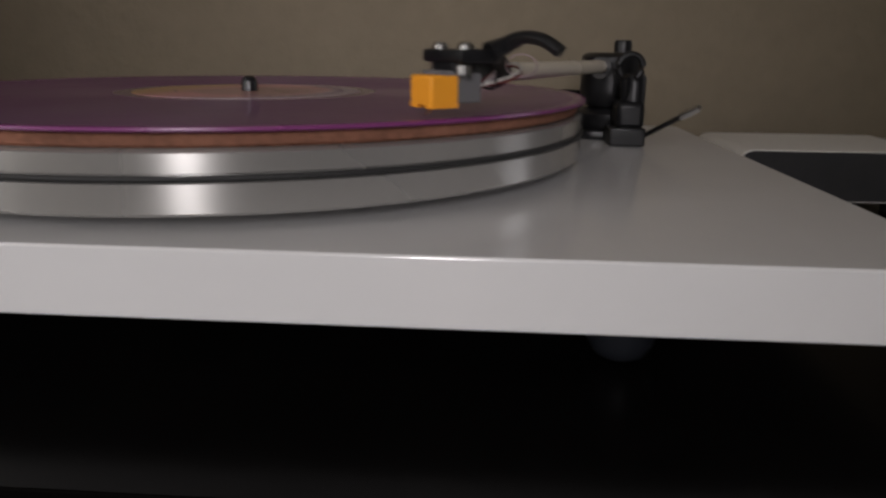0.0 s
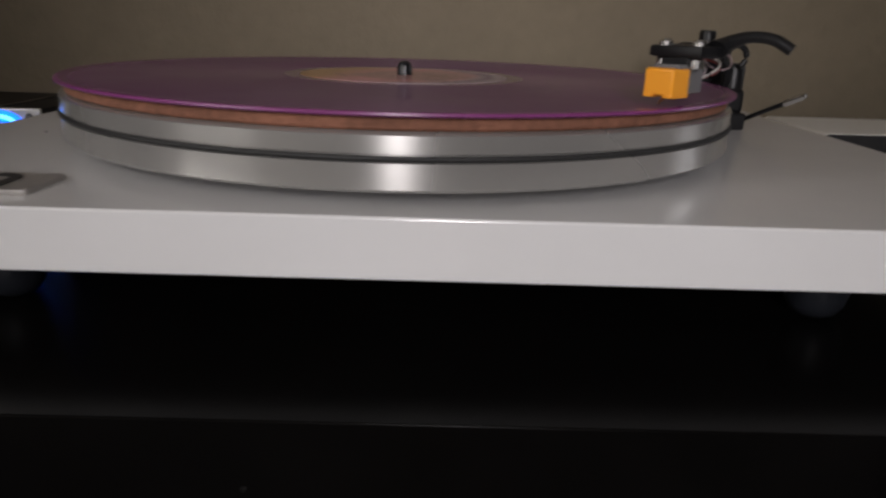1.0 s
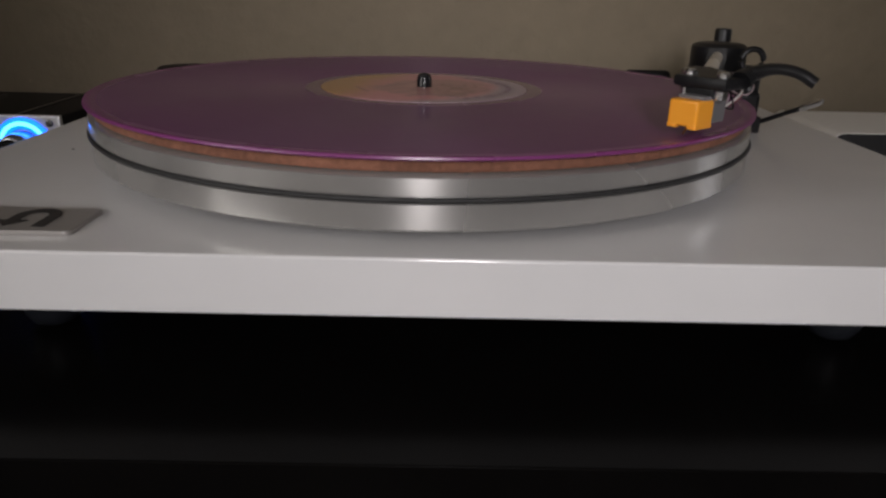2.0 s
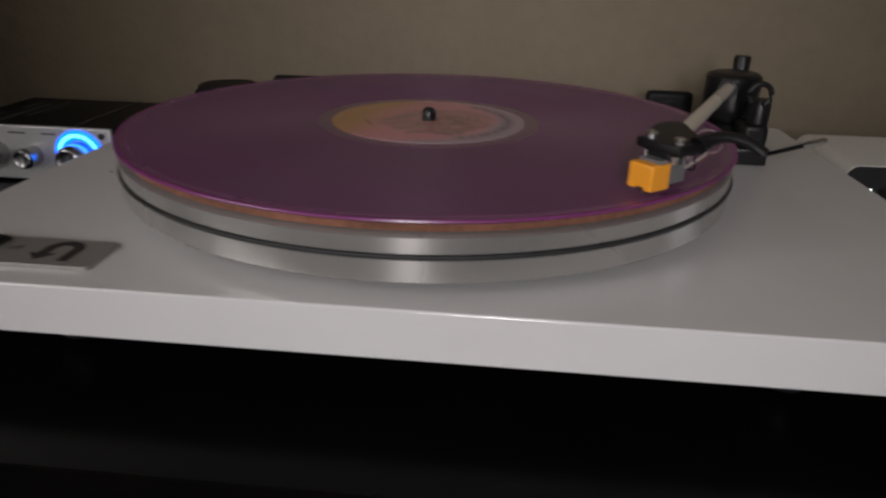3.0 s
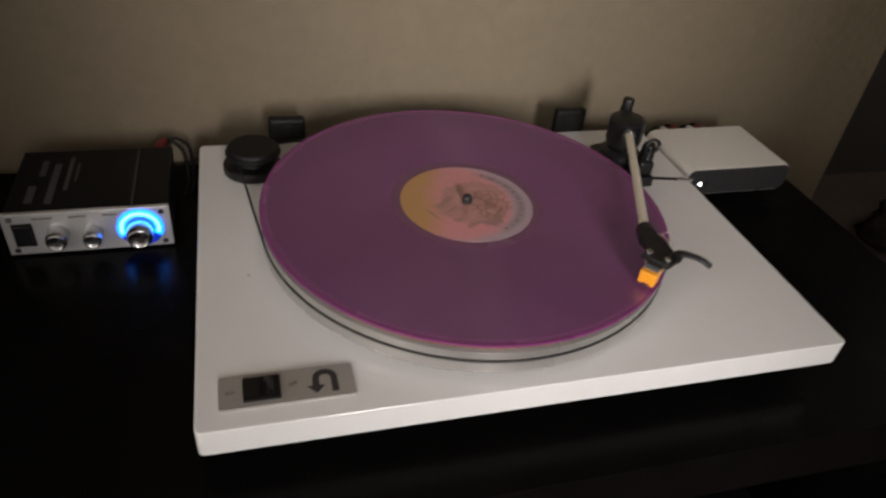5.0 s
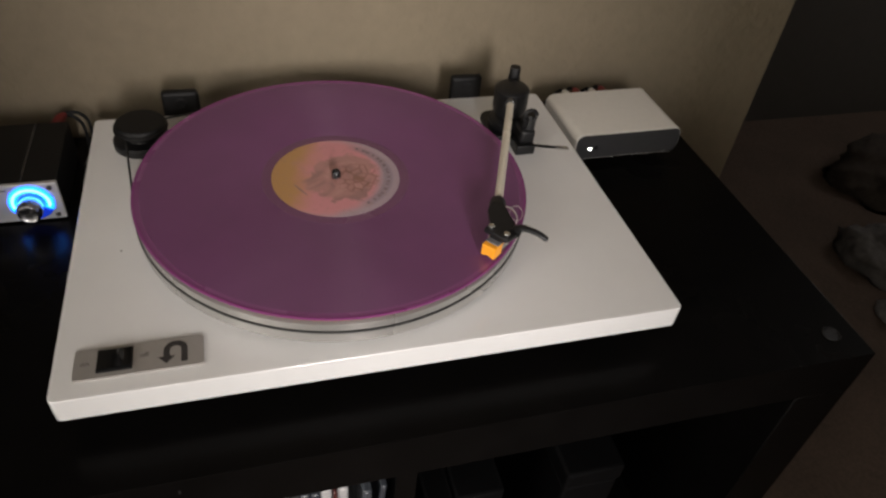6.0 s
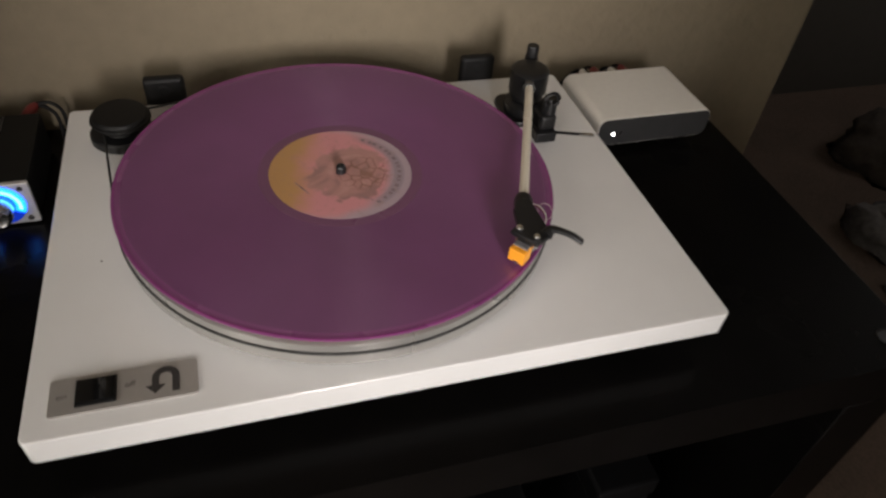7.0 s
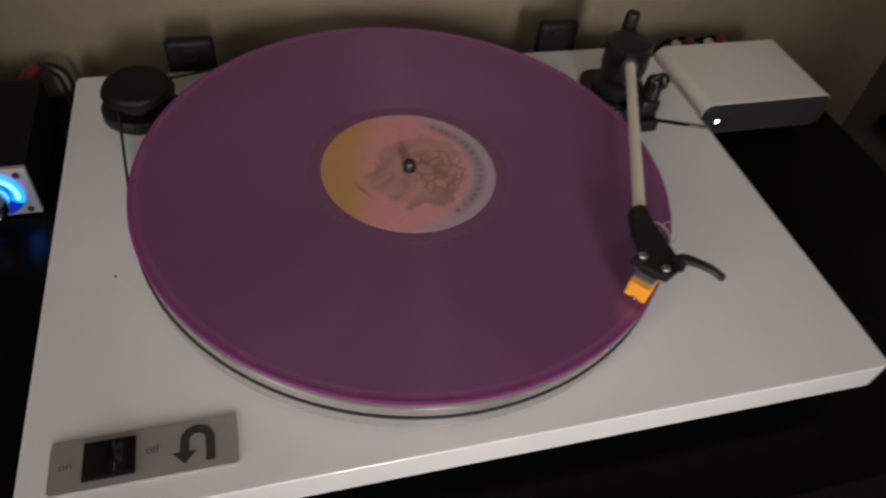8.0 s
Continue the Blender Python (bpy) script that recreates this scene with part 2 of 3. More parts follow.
def part(name, bm, material, parent, label="", smooth=True, kind=""):
    """One mesh object under a thing or a part; bm is in world metres."""
    me = bpy.data.meshes.new(name)
    for f in bm.faces:
        f.smooth = smooth and f.material_index == 0
        f.material_index = 0
    for e in bm.edges:
        e.smooth = len(e.link_faces) == 2 and e.link_faces[0].smooth and e.link_faces[1].smooth and e.calc_face_angle(0.0) < radians(38)
    bm.to_mesh(me)
    bm.free()
    me.materials.append(material)
    if parent is not None:
        me.transform(Matrix.Translation(-origin_of(parent)))
    ob = new(name, me)
    ob.parent = parent
    return tagged(ob, label, "", "", kind)


def solid(name, bm, material, label, category, group="", smooth=True, kind="", base=None):
    """A thing that is one mesh."""
    ob = part(name, bm, material, None, label, smooth, kind)
    if base is not None:
        ob.data.transform(Matrix.Translation(-Vector(base)))
        ob.location = base
    return tagged(ob, label, category, group, kind)


def box(x0, x1, y0, y1, z0, z1, bev=0.0, seg=3, m=None):
    bm = bmesh.new()
    bmesh.ops.create_cube(bm, size=1.0)
    bm.transform(Matrix.Translation(((x0 + x1) / 2, (y0 + y1) / 2, (z0 + z1) / 2)) @ Matrix.Diagonal((x1 - x0, y1 - y0, z1 - z0, 1)))
    if bev:
        bmesh.ops.bevel(bm, geom=bm.edges[:], offset=bev, segments=seg, profile=0.5, affect='EDGES')
        for f in sorted(bm.faces, key=lambda f: -f.calc_area())[:6]:
            f.material_index = 1      # flat shaded
    if m is not None:
        bm.transform(m)
    return bm


def prism(outline, z0, z1, bev=0.0, seg=2, m=None):
    """An outline in x and y, raised from z0 to z1, with its rims bevelled."""
    bm = bmesh.new()
    f = bm.faces.new([bm.verts.new((x, y, z0)) for x, y in outline])
    f.normal_update()
    if f.normal.z > 0:
        f.normal_flip()
    r = bmesh.ops.extrude_face_region(bm, geom=[f])
    bmesh.ops.translate(bm, vec=(0, 0, z1 - z0), verts=[v for v in r["geom"] if isinstance(v, bmesh.types.BMVert)])
    bmesh.ops.recalc_face_normals(bm, faces=bm.faces[:])
    if bev:
        rim = [e for e in bm.edges if abs(e.verts[0].co.z - e.verts[1].co.z) < 1e-7]
        bmesh.ops.bevel(bm, geom=rim, offset=bev, segments=seg, profile=0.5, affect='EDGES')
    for f in bm.faces:
        f.material_index = 1 if len(f.verts) > 4 or f.calc_area() > 4e-4 else 0
    if m is not None:
        bm.transform(m)
    return bm


def round_rect(x0, x1, y0, y1, r, n=6):
    pts = []
    for cx, cy, a in ((x1 - r, y1 - r, 0), (x0 + r, y1 - r, 90), (x0 + r, y0 + r, 180), (x1 - r, y0 + r, 270)):
        for i in range(n + 1):
            t = radians(a + 90 * i / n)
            pts.append((cx + r * math.cos(t), cy + r * math.sin(t)))
    return pts


def lathe(profile, n=48, m=None):
    """A profile of (radius, height) turned round z; ends at radius 0 are closed."""
    bm = bmesh.new()
    rings = []
    for r, z in profile:
        if r < 1e-6:
            rings.append([bm.verts.new((0, 0, z))])
        else:
            rings.append([bm.verts.new((r * math.cos(2 * math.pi * i / n), r * math.sin(2 * math.pi * i / n), z)) for i in range(n)])
    for a, b in zip(rings, rings[1:]):
        for i in range(n):
            j = (i + 1) % n
            if len(a) == 1 and len(b) == 1:
                continue
            if len(a) == 1:
                bm.faces.new((a[0], b[j], b[i]))
            elif len(b) == 1:
                bm.faces.new((a[i], a[j], b[0]))
            else:
                bm.faces.new((a[i], a[j], b[j], b[i]))
    bmesh.ops.recalc_face_normals(bm, faces=bm.faces[:])
    if m is not None:
        bm.transform(m)
    return bm


def tube(points, radius, n=12, closed=False, flat=1.0):
    """A round bar along points; radius may be a list. flat squeezes it in height."""
    bm = bmesh.new()
    P = [Vector(p) for p in points]
    k = len(P)
    rad = radius if isinstance(radius, (list, tuple)) else [radius] * k
    rings = []
    for i, p in enumerate(P):
        a = P[(i - 1) % k] if closed or i > 0 else p
        b = P[(i + 1) % k] if closed or i < k - 1 else p
        d = (b - a).normalized()
        side = d.cross(Vector((0, 0, 1)))
        side = side.normalized() if side.length > 1e-4 else Vector((1, 0, 0))
        up = side.cross(d).normalized()
        rings.append([bm.verts.new(p + rad[i] * (math.cos(2 * math.pi * j / n) * side + flat * math.sin(2 * math.pi * j / n) * up)) for j in range(n)])
    for i in range(k if closed else k - 1):
        a, b = rings[i], rings[(i + 1) % k]
        for j in range(n):
            bm.faces.new((a[j], a[(j + 1) % n], b[(j + 1) % n], b[j]))
    if not closed:
        bm.faces.new(rings[0])
        bm.faces.new(rings[-1])
    bmesh.ops.recalc_face_normals(bm, faces=bm.faces[:])
    return bm


def curve_points(ctrl, steps=8):
    """Catmull-Rom through the control points."""
    c = [Vector(p) for p in ctrl]
    c = [2 * c[0] - c[1]] + c + [2 * c[-1] - c[-2]]
    out = []
    for i in range(1, len(c) - 2):
        for s in range(steps):
            t = s / steps
            out.append(0.5 * ((2 * c[i]) + (c[i + 1] - c[i - 1]) * t + (2 * c[i - 1] - 5 * c[i] + 4 * c[i + 1] - c[i + 2]) * t * t + (3 * c[i] - c[i - 1] - 3 * c[i + 1] + c[i + 2]) * t ** 3))
    out.append(c[-2])
    return out


def joined(*bms):
    bm = bmesh.new()
    for b in bms:
        me = bpy.data.meshes.new("tmp")
        b.to_mesh(me)
        b.free()
        bm.from_mesh(me)
        bpy.data.meshes.remove(me)
    return bm


def at(x, y, z=0.0, turn=0.0):
    return pose(x, y, z, 0, 0, turn)


# ---- the room ----
TOP = -0.041          # top of the shelf unit
FLOOR = TOP - 0.79
CEIL = FLOOR + 2.45
WY = 0.205            # face of the wall behind the shelf unit
CX = 0.5635           # its free corner


def slab(name, x0, x1, y0, y1, z0, z1, m, label, category, kind="structure"):
    return solid(name, box(x0, x1, y0, y1, z0, z1), m, label, category, smooth=False, kind=kind)


slab("floor", -1.36, 2.9, -3.4, 2.3, FLOOR - 0.1, FLOOR, M_CARPET, "brown short-pile carpet floor in dim light", "floor")
slab("ceiling", -1.36, 2.9, -3.4, 2.3, CEIL, CEIL + 0.1, M_CEIL, "plain off-white ceiling", "ceiling")
solid("wall_north", prism(round_rect(-1.255, CX, WY, WY + 0.12, 0.006), FLOOR, CEIL), M_WALL, "tan painted wall with fine roller texture", "wall", smooth=False, kind="structure")
# west and east walls are opened only to hold the added side lamps
bm = joined(*[box(-1.36, -1.26, y0, y1, z0, z1) for y0, y1, z0, z1 in ((-3.3, -1.5, FLOOR, CEIL), (-1.5, -0.6, FLOOR, 0.05), (-1.5, -0.6, 1.25, CEIL), (-0.6, 2.2, FLOOR, CEIL))])
solid("wall_west", bm, M_ROOM, "plain dim painted wall with an added opening for an unseen lamp", "wall", smooth=False, kind="structure")
bm = joined(*[box(2.8, 2.9, y0, y1, z0, z1) for y0, y1, z0, z1 in ((-3.3, 0.45, FLOOR, CEIL), (0.45, 1.15, FLOOR, 0.25), (0.45, 1.15, 1.25, CEIL), (1.15, 2.2, FLOOR, CEIL))])
solid("wall_east", bm, M_ROOM, "plain dim painted wall with an added opening for an unseen lamp", "wall", smooth=False, kind="structure")
# unseen short wall, added to shade the left part of wall_north
slab("light_block_wall", -0.62, -0.52, -0.20, WY - 0.002, FLOOR, CEIL, M_WALL, "short unseen tan wall added beside the shelf unit to block light", "wall")
slab("wall_far", -1.255, 2.8, 1.26, 1.36, FLOOR, CEIL, M_FAR_SHADED, "plain wall beyond the corner with shade put into its colour", "wall")
# unseen wall behind the camera; its narrow opening is added to shape the light
DX0, DX1 = -0.085, 0.170
bm = joined(*[box(x0, x1, -1.64, -1.5, z0, z1) for x0, x1, z0, z1 in ((-1.26, DX0, FLOOR, CEIL), (DX0, DX1, 1.45, CEIL), (DX1, 2.9, FLOOR, CEIL))])
solid("wall_south", bm, M_ROOM, "plain dim painted wall with an added slot that shapes the light", "wall", smooth=False, kind="structure")
# unseen outer wall, added to hold the beam lamp
bm = joined(box(-1.36, -0.22, -3.4, -3.24, FLOOR, CEIL), box(0.30, 2.9, -3.4, -3.24, FLOOR, CEIL), box(-0.22, 0.30, -3.4, -3.24, FLOOR, 0.38), box(-0.22, 0.30, -3.4, -3.24, 1.54, CEIL))
solid("wall_outer", bm, M_ROOM, "plain dim painted wall with an added opening for the beam lamp", "wall", smooth=False, kind="structure")

# ---- the shelf unit ----
shelf = thing("shelf_unit", (0.0, 0.0, FLOOR), "black-brown veneered open shelf unit against the wall", "shelf unit")
SX1 = 0.3965
SX0 = SX1 - 0.79
SF, SB = -0.2, 0.19
part("top_panel", box(SX0, SX1, SF, SB, TOP - 0.046, TOP, 0.0005, 2), M_BLACKWOOD, shelf)
for x0 in (SX0, SX1 - 0.052):
    part("side_panel", box(x0, x0 + 0.052, SF, SB, FLOOR + 0.05, TOP - 0.046, 0.001, 1), M_BLACKWOOD, shelf)
part("bottom_panel", box(SX0, SX1, SF, SB, FLOOR, FLOOR + 0.05, 0.001, 1), M_BLACKWOOD, shelf)
DIV = 0.0185
part("divider", box(DIV - 0.008, DIV + 0.008, SF + 0.001, SB - 0.012, FLOOR + 0.05, TOP - 0.046, 0.0007, 1), M_BLACKWOOD, shelf)
for x0, x1 in ((SX0 + 0.052, DIV - 0.008), (DIV + 0.008, SX1 - 0.052)):
    part("middle_shelf", box(x0, x1, SF + 0.001, SB - 0.012, TOP - 0.402, TOP - 0.386, 0.0007, 1), M_BLACKWOOD, shelf)
part("back_panel", box(SX0 + 0.01, SX1 - 0.01, SB - 0.01, SB - 0.002, FLOOR + 0.05, TOP - 0.046), M_BLACKWOOD, shelf, smooth=False)
part("cam_lock_cap", lathe([(0, TOP - 0.001), (0.0068, TOP - 0.001), (0.0078, TOP + 0.0004), (0.0070, TOP + 0.0013), (0.0062, TOP + 0.0004), (0, TOP + 0.0003)], 28, at(0.3728, -0.1752)), M_BLACK, shelf, "small round dark cap")

# pale scuffs on the front edge of the top, and a chip on its upper corner
for x, z, w, h in ((-0.1280, -0.0540, 0.0007, 0.0022), (-0.1190, -0.0580, 0.0003, 0.0006), (-0.0950, -0.0700, 0.0004, 0.0005), (-0.0860, -0.0720, 0.0005, 0.0004), (-0.0300, -0.0610, 0.0003, 0.0009)):
    part("scuff", lathe([(0, 0), (1.0, 0), (0.8, 0.00015), (0, 0.0002)], 12, pose(x, SF, z, 90, 0, 0) @ Matrix.Diagonal((w, h, 1, 1))), M_SCUFF, shelf, "small pale scuff")
part("edge_chip", lathe([(0, 0), (1.0, 0), (0.7, 0.00025), (0, 0.0003)], 12, pose(0.3260, SF + 0.0006, TOP - 0.0003, 45, 0, 0) @ Matrix.Diagonal((0.0030, 0.0005, 1, 1))), M_SCUFF, shelf, "pale chip on the upper edge")

# ---- turntable ----
tt = thing("turntable", (0.0, 0.0, TOP), "white lacquered turntable with aluminium platter on black shelf unit", "turntable")
PX0, PX1, PY0, PY1, PT = -0.1945, 0.2316, -0.1586, 0.1515, 0.0193
part("plinth", prism(round_rect(PX0, PX1, PY0, PY1, 0.0045), -PT, 0.0, 0.0008, 3), M_WHITE, tt)
for fx, fy in ((-0.1285, -0.1210), (0.1510, -0.1210), (-0.1285, 0.112), (0.1510, 0.112)):
    part("foot", lathe([(0, TOP), (0.0050, TOP), (0.0076, TOP + 0.0014), (0.0096, TOP + 0.0046), (0.0107, TOP + 0.0095), (0.0110, TOP + 0.0150), (0.0110, -PT), (0, -PT)], 36, at(fx, fy)), M_GREYFOOT, tt, "round grey rubber foot")
RP = 0.1497
platter = part("platter", lathe([(0, 0.0046), (RP - 0.0012, 0.0046), (RP, 0.0056), (RP, 0.0135), (RP - 0.0010, 0.0139), (RP - 0.0010, 0.0159), (RP, 0.0163), (RP, 0.0216), (RP - 0.001, 0.0223), (0, 0.0223)], 256), M_ALU, tt, "turned aluminium platter")
part("bearing", lathe([(0, 0.0), (0.012, 0.0), (0.012, 0.0048), (0, 0.0048)], 32), M_STEEL, tt)
part("spindle", lathe([(0, 0.0231), (0.0036, 0.0231), (0.0036, 0.0318), (0.0030, 0.0337), (0.0017, 0.0347), (0, 0.0349)], 28), M_BLACKG, tt, "dark rounded metal spindle")
# drive belt: round the platter and over the pulley
PUX, PUY, PUR = -0.1515, 0.1075, 0.0125
bd = math.hypot(PUX, PUY)
ba = math.atan2(PUY, PUX)
off = math.acos((RP - PUR) / bd)
belt = []
for i in range(121):
    a = ba + off + (2 * math.pi - 2 * off) * i / 120
    belt.append(((RP + 0.0001) * math.cos(a), (RP + 0.0001) * math.sin(a), 0.0149))
for i in range(13):
    a = ba - off + 2 * off * i / 12
    belt.append((PUX + PUR * math.cos(a), PUY + PUR * math.sin(a), 0.0135))
part("belt", tube(belt, 0.0009, 8, closed=True), M_RUBBER, tt, "thin black rubber drive belt")
pul = part("motor_base", lathe([(0, 0.0), (0.0225, 0.0), (0.0235, 0.0012), (0.0235, 0.0065), (0.0222, 0.0080), (0.0150, 0.0085), (0, 0.0085)], 48, at(PUX, PUY)), M_BLACK, tt)
part("pulley", lathe([(0, 0.0085), (0.0135, 0.0085), (0.0128, 0.0100), (PUR, 0.0115), (PUR, 0.0155), (0.0145, 0.0165), (0, 0.0165)], 48, at(PUX, PUY)), M_CASE, pul)
part("pulley_cap", lathe([(0.0, 0.0160), (0.0185, 0.0160), (0.0214, 0.0167), (0.0222, 0.0178), (0.0219, 0.0190), (0.0206, 0.0198), (0.0202, 0.0218), (0.0190, 0.0229), (0.0128, 0.0233), (0, 0.0234)], 48, at(PUX + 0.0010, PUY)), M_CASE, pul, "flat round black pulley cap")
for hx in (-0.1195, 0.1545):
    h = part("lid_hinge", box(hx - 0.0162, hx + 0.0162, 0.1530, 0.1625, -0.018, 0.0220, 0.0036, 4), M_CASE, tt, "empty black dust cover hinge")
    part("hinge_boss", lathe([(0, -0.0002), (0.0052, -0.0002), (0.0052, 0.0007), (0.0040, 0.0010), (0.0034, 0.0004), (0, 0.0003)], 24, pose(hx, 0.1530, 0.0112, 90)), M_CASE, h)

# switch plate with rocker, printed words and arrow
plate = part("switch_plate", prism(round_rect(-0.1818, -0.1052, -0.1462, -0.1220, 0.0022), 0.0, 0.0017, 0.0003, 2), M_PLATE, tt, "satin metal switch plate")
part("rocker_bezel", joined(prism(round_rect(-0.1684, -0.1474, -0.1428, -0.1252, 0.0008), 0.0017, 0.0029, 0.0003)), M_BLACK, plate)
bm = bmesh.new()
rows = []
for k in range(9):
    y = -0.1412 + 0.0144 * k / 8
    bulge = 0.25 + 0.75 * math.sin(math.pi * k / 8)
    line = []
    for i in range(25):
        x = -0.1674 + 0.0189 * i / 24
        ridge = 0.0040 * math.exp(-((x + 0.1548) / 0.0019) ** 2) * bulge
        line.append(bm.verts.new((x, y, 0.0036 + ridge + 0.0007 * ((x + 0.158) / 0.0095) ** 2)))
    rows.append([bm.verts.new((-0.1674, y, 0.0029))] + line + [bm.verts.new((-0.1485, y, 0.0029))])
for a, b in zip(rows, rows[1:]):
    for i in range(26):
        bm.faces.new((a[i], a[i + 1], b[i + 1], b[i]))
bm.faces.new(rows[0])
bm.faces.new(rows[-1])
bmesh.ops.recalc_face_normals(bm, faces=bm.faces[:])
part("rocker", bm, M_ROCKER, plate, "glossy black rocker switch with a raised ridge")
# the bent arrow
ring = []
ax, ay, ro, ri = -0.1222, -0.1322, 0.0073, 0.0034
for i in range(17):
    a = radians(180 - 180 * i / 16)
    ring.append((ax + ro * math.cos(a), ay + ro * math.sin(a)))
ring += [(ax + ro, -0.1425), (ax + ri, -0.1425)]
for i in range(17):
    a = radians(180 * i / 16)
    ring.append((ax + ri * math.cos(a), ay + ri * math.sin(a)))
ring += [(ax - ri, -0.1368), (ax - ri + 0.0032, -0.1368), (ax - (ro + ri) / 2, -0.1425), (ax - ro - 0.0032, -0.1368), (ax - ro, -0.1368)]
bm = bmesh.new()
fc = bm.faces.new([bm.verts.new((x, y, 0.00186)) for x, y in ring])
r = bmesh.ops.extrude_face_region(bm, geom=[fc])
bmesh.ops.translate(bm, vec=(0, 0, 0.00015), verts=[v for v in r["geom"] if isinstance(v, bmesh.types.BMVert)])
bmesh.ops.recalc_face_normals(bm, faces=bm.faces[:])
bmesh.ops.triangulate(bm, faces=bm.faces[:])
part("bent_arrow", bm, M_GLYPH, plate, "printed dark bent arrow", smooth=False)


def lettering(text, x, y, z, size, material, parent):
    cu = bpy.data.curves.new("lettering", 'FONT')
    cu.body, cu.size, cu.align_x, cu.align_y, cu.extrude = text, size, 'CENTER', 'CENTER', 0.00005
    tmp = bpy.data.objects.new("lettering_tmp", cu)
    scene.collection.objects.link(tmp)
    bpy.context.view_layer.update()
    me = bpy.data.meshes.new_from_object(tmp)
    bpy.data.objects.remove(tmp)
    bm = bmesh.new()
    bm.from_mesh(me)
    bm.transform(Matrix.Translation((x, y, z)))
    return part("lettering", bm, material, parent, "", smooth=False)


lettering("on", -0.1752, -0.1342, 0.0019, 0.0052, M_GREYPRINT, plate)
lettering("off", -0.1408, -0.1332, 0.0019, 0.0052, M_GREYPRINT, plate)

# arm base: round housing on a foot, post behind, cueing block and lever in front
DX, DY, DR = 0.1765, 0.090, 0.0162
base = part("arm_base", joined(prism(round_rect(0.1560, 0.1945, 0.0700, 0.1180, 0.012), 0.0, 0.0050, 0.0012),
                               lathe([(0, 0.005), (0.0165, 0.005), (0.0180, 0.0085), (0.0180, 0.0135), (0.0160, 0.0155), (0.0095, 0.017), (0.0095, 0.0255), (0, 0.0255)], 40, at(DX, DY))), M_BLACK, tt)
part("pivot_housing", lathe([(0, 0.0175), (0.0125, 0.0175), (0.0148, 0.0205), (DR, 0.0262), (DR, 0.0440), (0.0142, 0.0456), (0.0125, 0.0462), (0, 0.0464)], 48, at(DX, DY)), M_BLACK, base, "round black pivot housing")
part("rear_post", lathe([(0, 0.004), (0.0058, 0.004), (0.0058, 0.043), (0.0050, 0.0455), (0.0052, 0.0515), (0.0045, 0.0532), (0, 0.0535)], 28, at(0.1865, 0.1130)), M_BLACK, base)
cue = part("cue_block", joined(box(0.1712, 0.1895, 0.0455, 0.0640, 0.0, 0.0095, 0.0012, 2), box(0.1750, 0.1895, 0.0500, 0.0720, 0.008, 0.0225, 0.003, 3),
                               lathe([(0, 0.0), (0.0062, 0.0), (0.0062, 0.016), (0.0052, 0.018), (0, 0.018)], 24, pose(0.184, 0.0585, 0.018))), M_BLACK, base, "black plastic cueing block")
part("cue_lever", tube([(0.189, 0.0545, 0.0040), (0.2022, 0.0290, 0.0174)], 0.0013, 10), M_BLACK, cue, "thin dark metal cue lever")
part("lever_tip", tube([(0.2018, 0.0298, 0.0170), (0.2024, 0.0286, 0.0176), (0.2066, 0.0206, 0.0218), (0.2074, 0.0191, 0.0226)], [0.0013, 0.0018, 0.0018, 0.0012], 14), M_STEEL, cue, "bright metal lever tip")
hook = []
for i in range(15):
    a = radians(-60 + 290 * i / 14)
    hook.append((0.1796 + 0.0060 * math.cos(a), 0.0480, 0.0400 + 0.0060 * math.sin(a)))
part("arm_rest", joined(tube(hook, 0.0016, 10), tube([(0.180, 0.058, 0.020), (0.1775, 0.050, 0.0352)], 0.0024, 10)), M_BLACK, cue, "black curved arm rest clip")

# tonearm
arm = part("tonearm", tube([(0.1718, 0.0790, 0.0385), (0.1660, 0.0645, 0.0393), (0.1115, -0.0660, 0.0400)], 0.0033, 20), M_TUBE, tt, "cream tubular tonearm with black headshell")
part("tube_collar", tube([(0.1722, 0.0800, 0.0380), (0.1676, 0.0690, 0.0386)], 0.0056, 24), M_DKFRONT, arm)
A = Vector((-0.776, -0.631, 0)).normalized()      # the way the cartridge points
C = Vector((0.631, -0.776, 0)).normalized()       # across it
F0 = Vector((0.0892, -0.1126, 0))                 # middle of the cartridge's front


def along(u, v, z):
    """u metres back from the cartridge's front, v across."""
    return F0 - A * u + C * v + Vector((0, 0, z))


MC = Matrix(((-A.x, C.x, 0, F0.x), (-A.y, C.y, 0, F0.y), (0, 0, 1, 0), (0, 0, 0, 1)))
# headshell: a shaped plate that narrows into the sleeve on the tube
sl = Vector((0.1118, -0.0645, 0))
dirn = Vector((0.0545, 0.1305, 0)).normalized()
sid = Vector((dirn.y, -dirn.x, 0))


def p2(v):
    return (v.x, v.y)


outl = [p2(along(0.0075, -0.0098, 0)), p2(along(0.0068, -0.0078, 0)), p2(along(0.0068, 0.0078, 0)), p2(along(0.0075, 0.0098, 0)), p2(along(0.0125, 0.0108, 0)), p2(along(0.0180, 0.0118, 0)), p2(along(0.0235, 0.0085, 0)),
        p2(sl + sid * 0.0056 - dirn * 0.014), p2(sl + sid * 0.0036 - dirn * 0.009), p2(sl - sid * 0.0036 - dirn * 0.009), p2(sl - sid * 0.0060 - dirn * 0.014), p2(sl - sid * 0.0068 - dirn * 0.021), p2(along(0.0150, -0.0098, 0))]
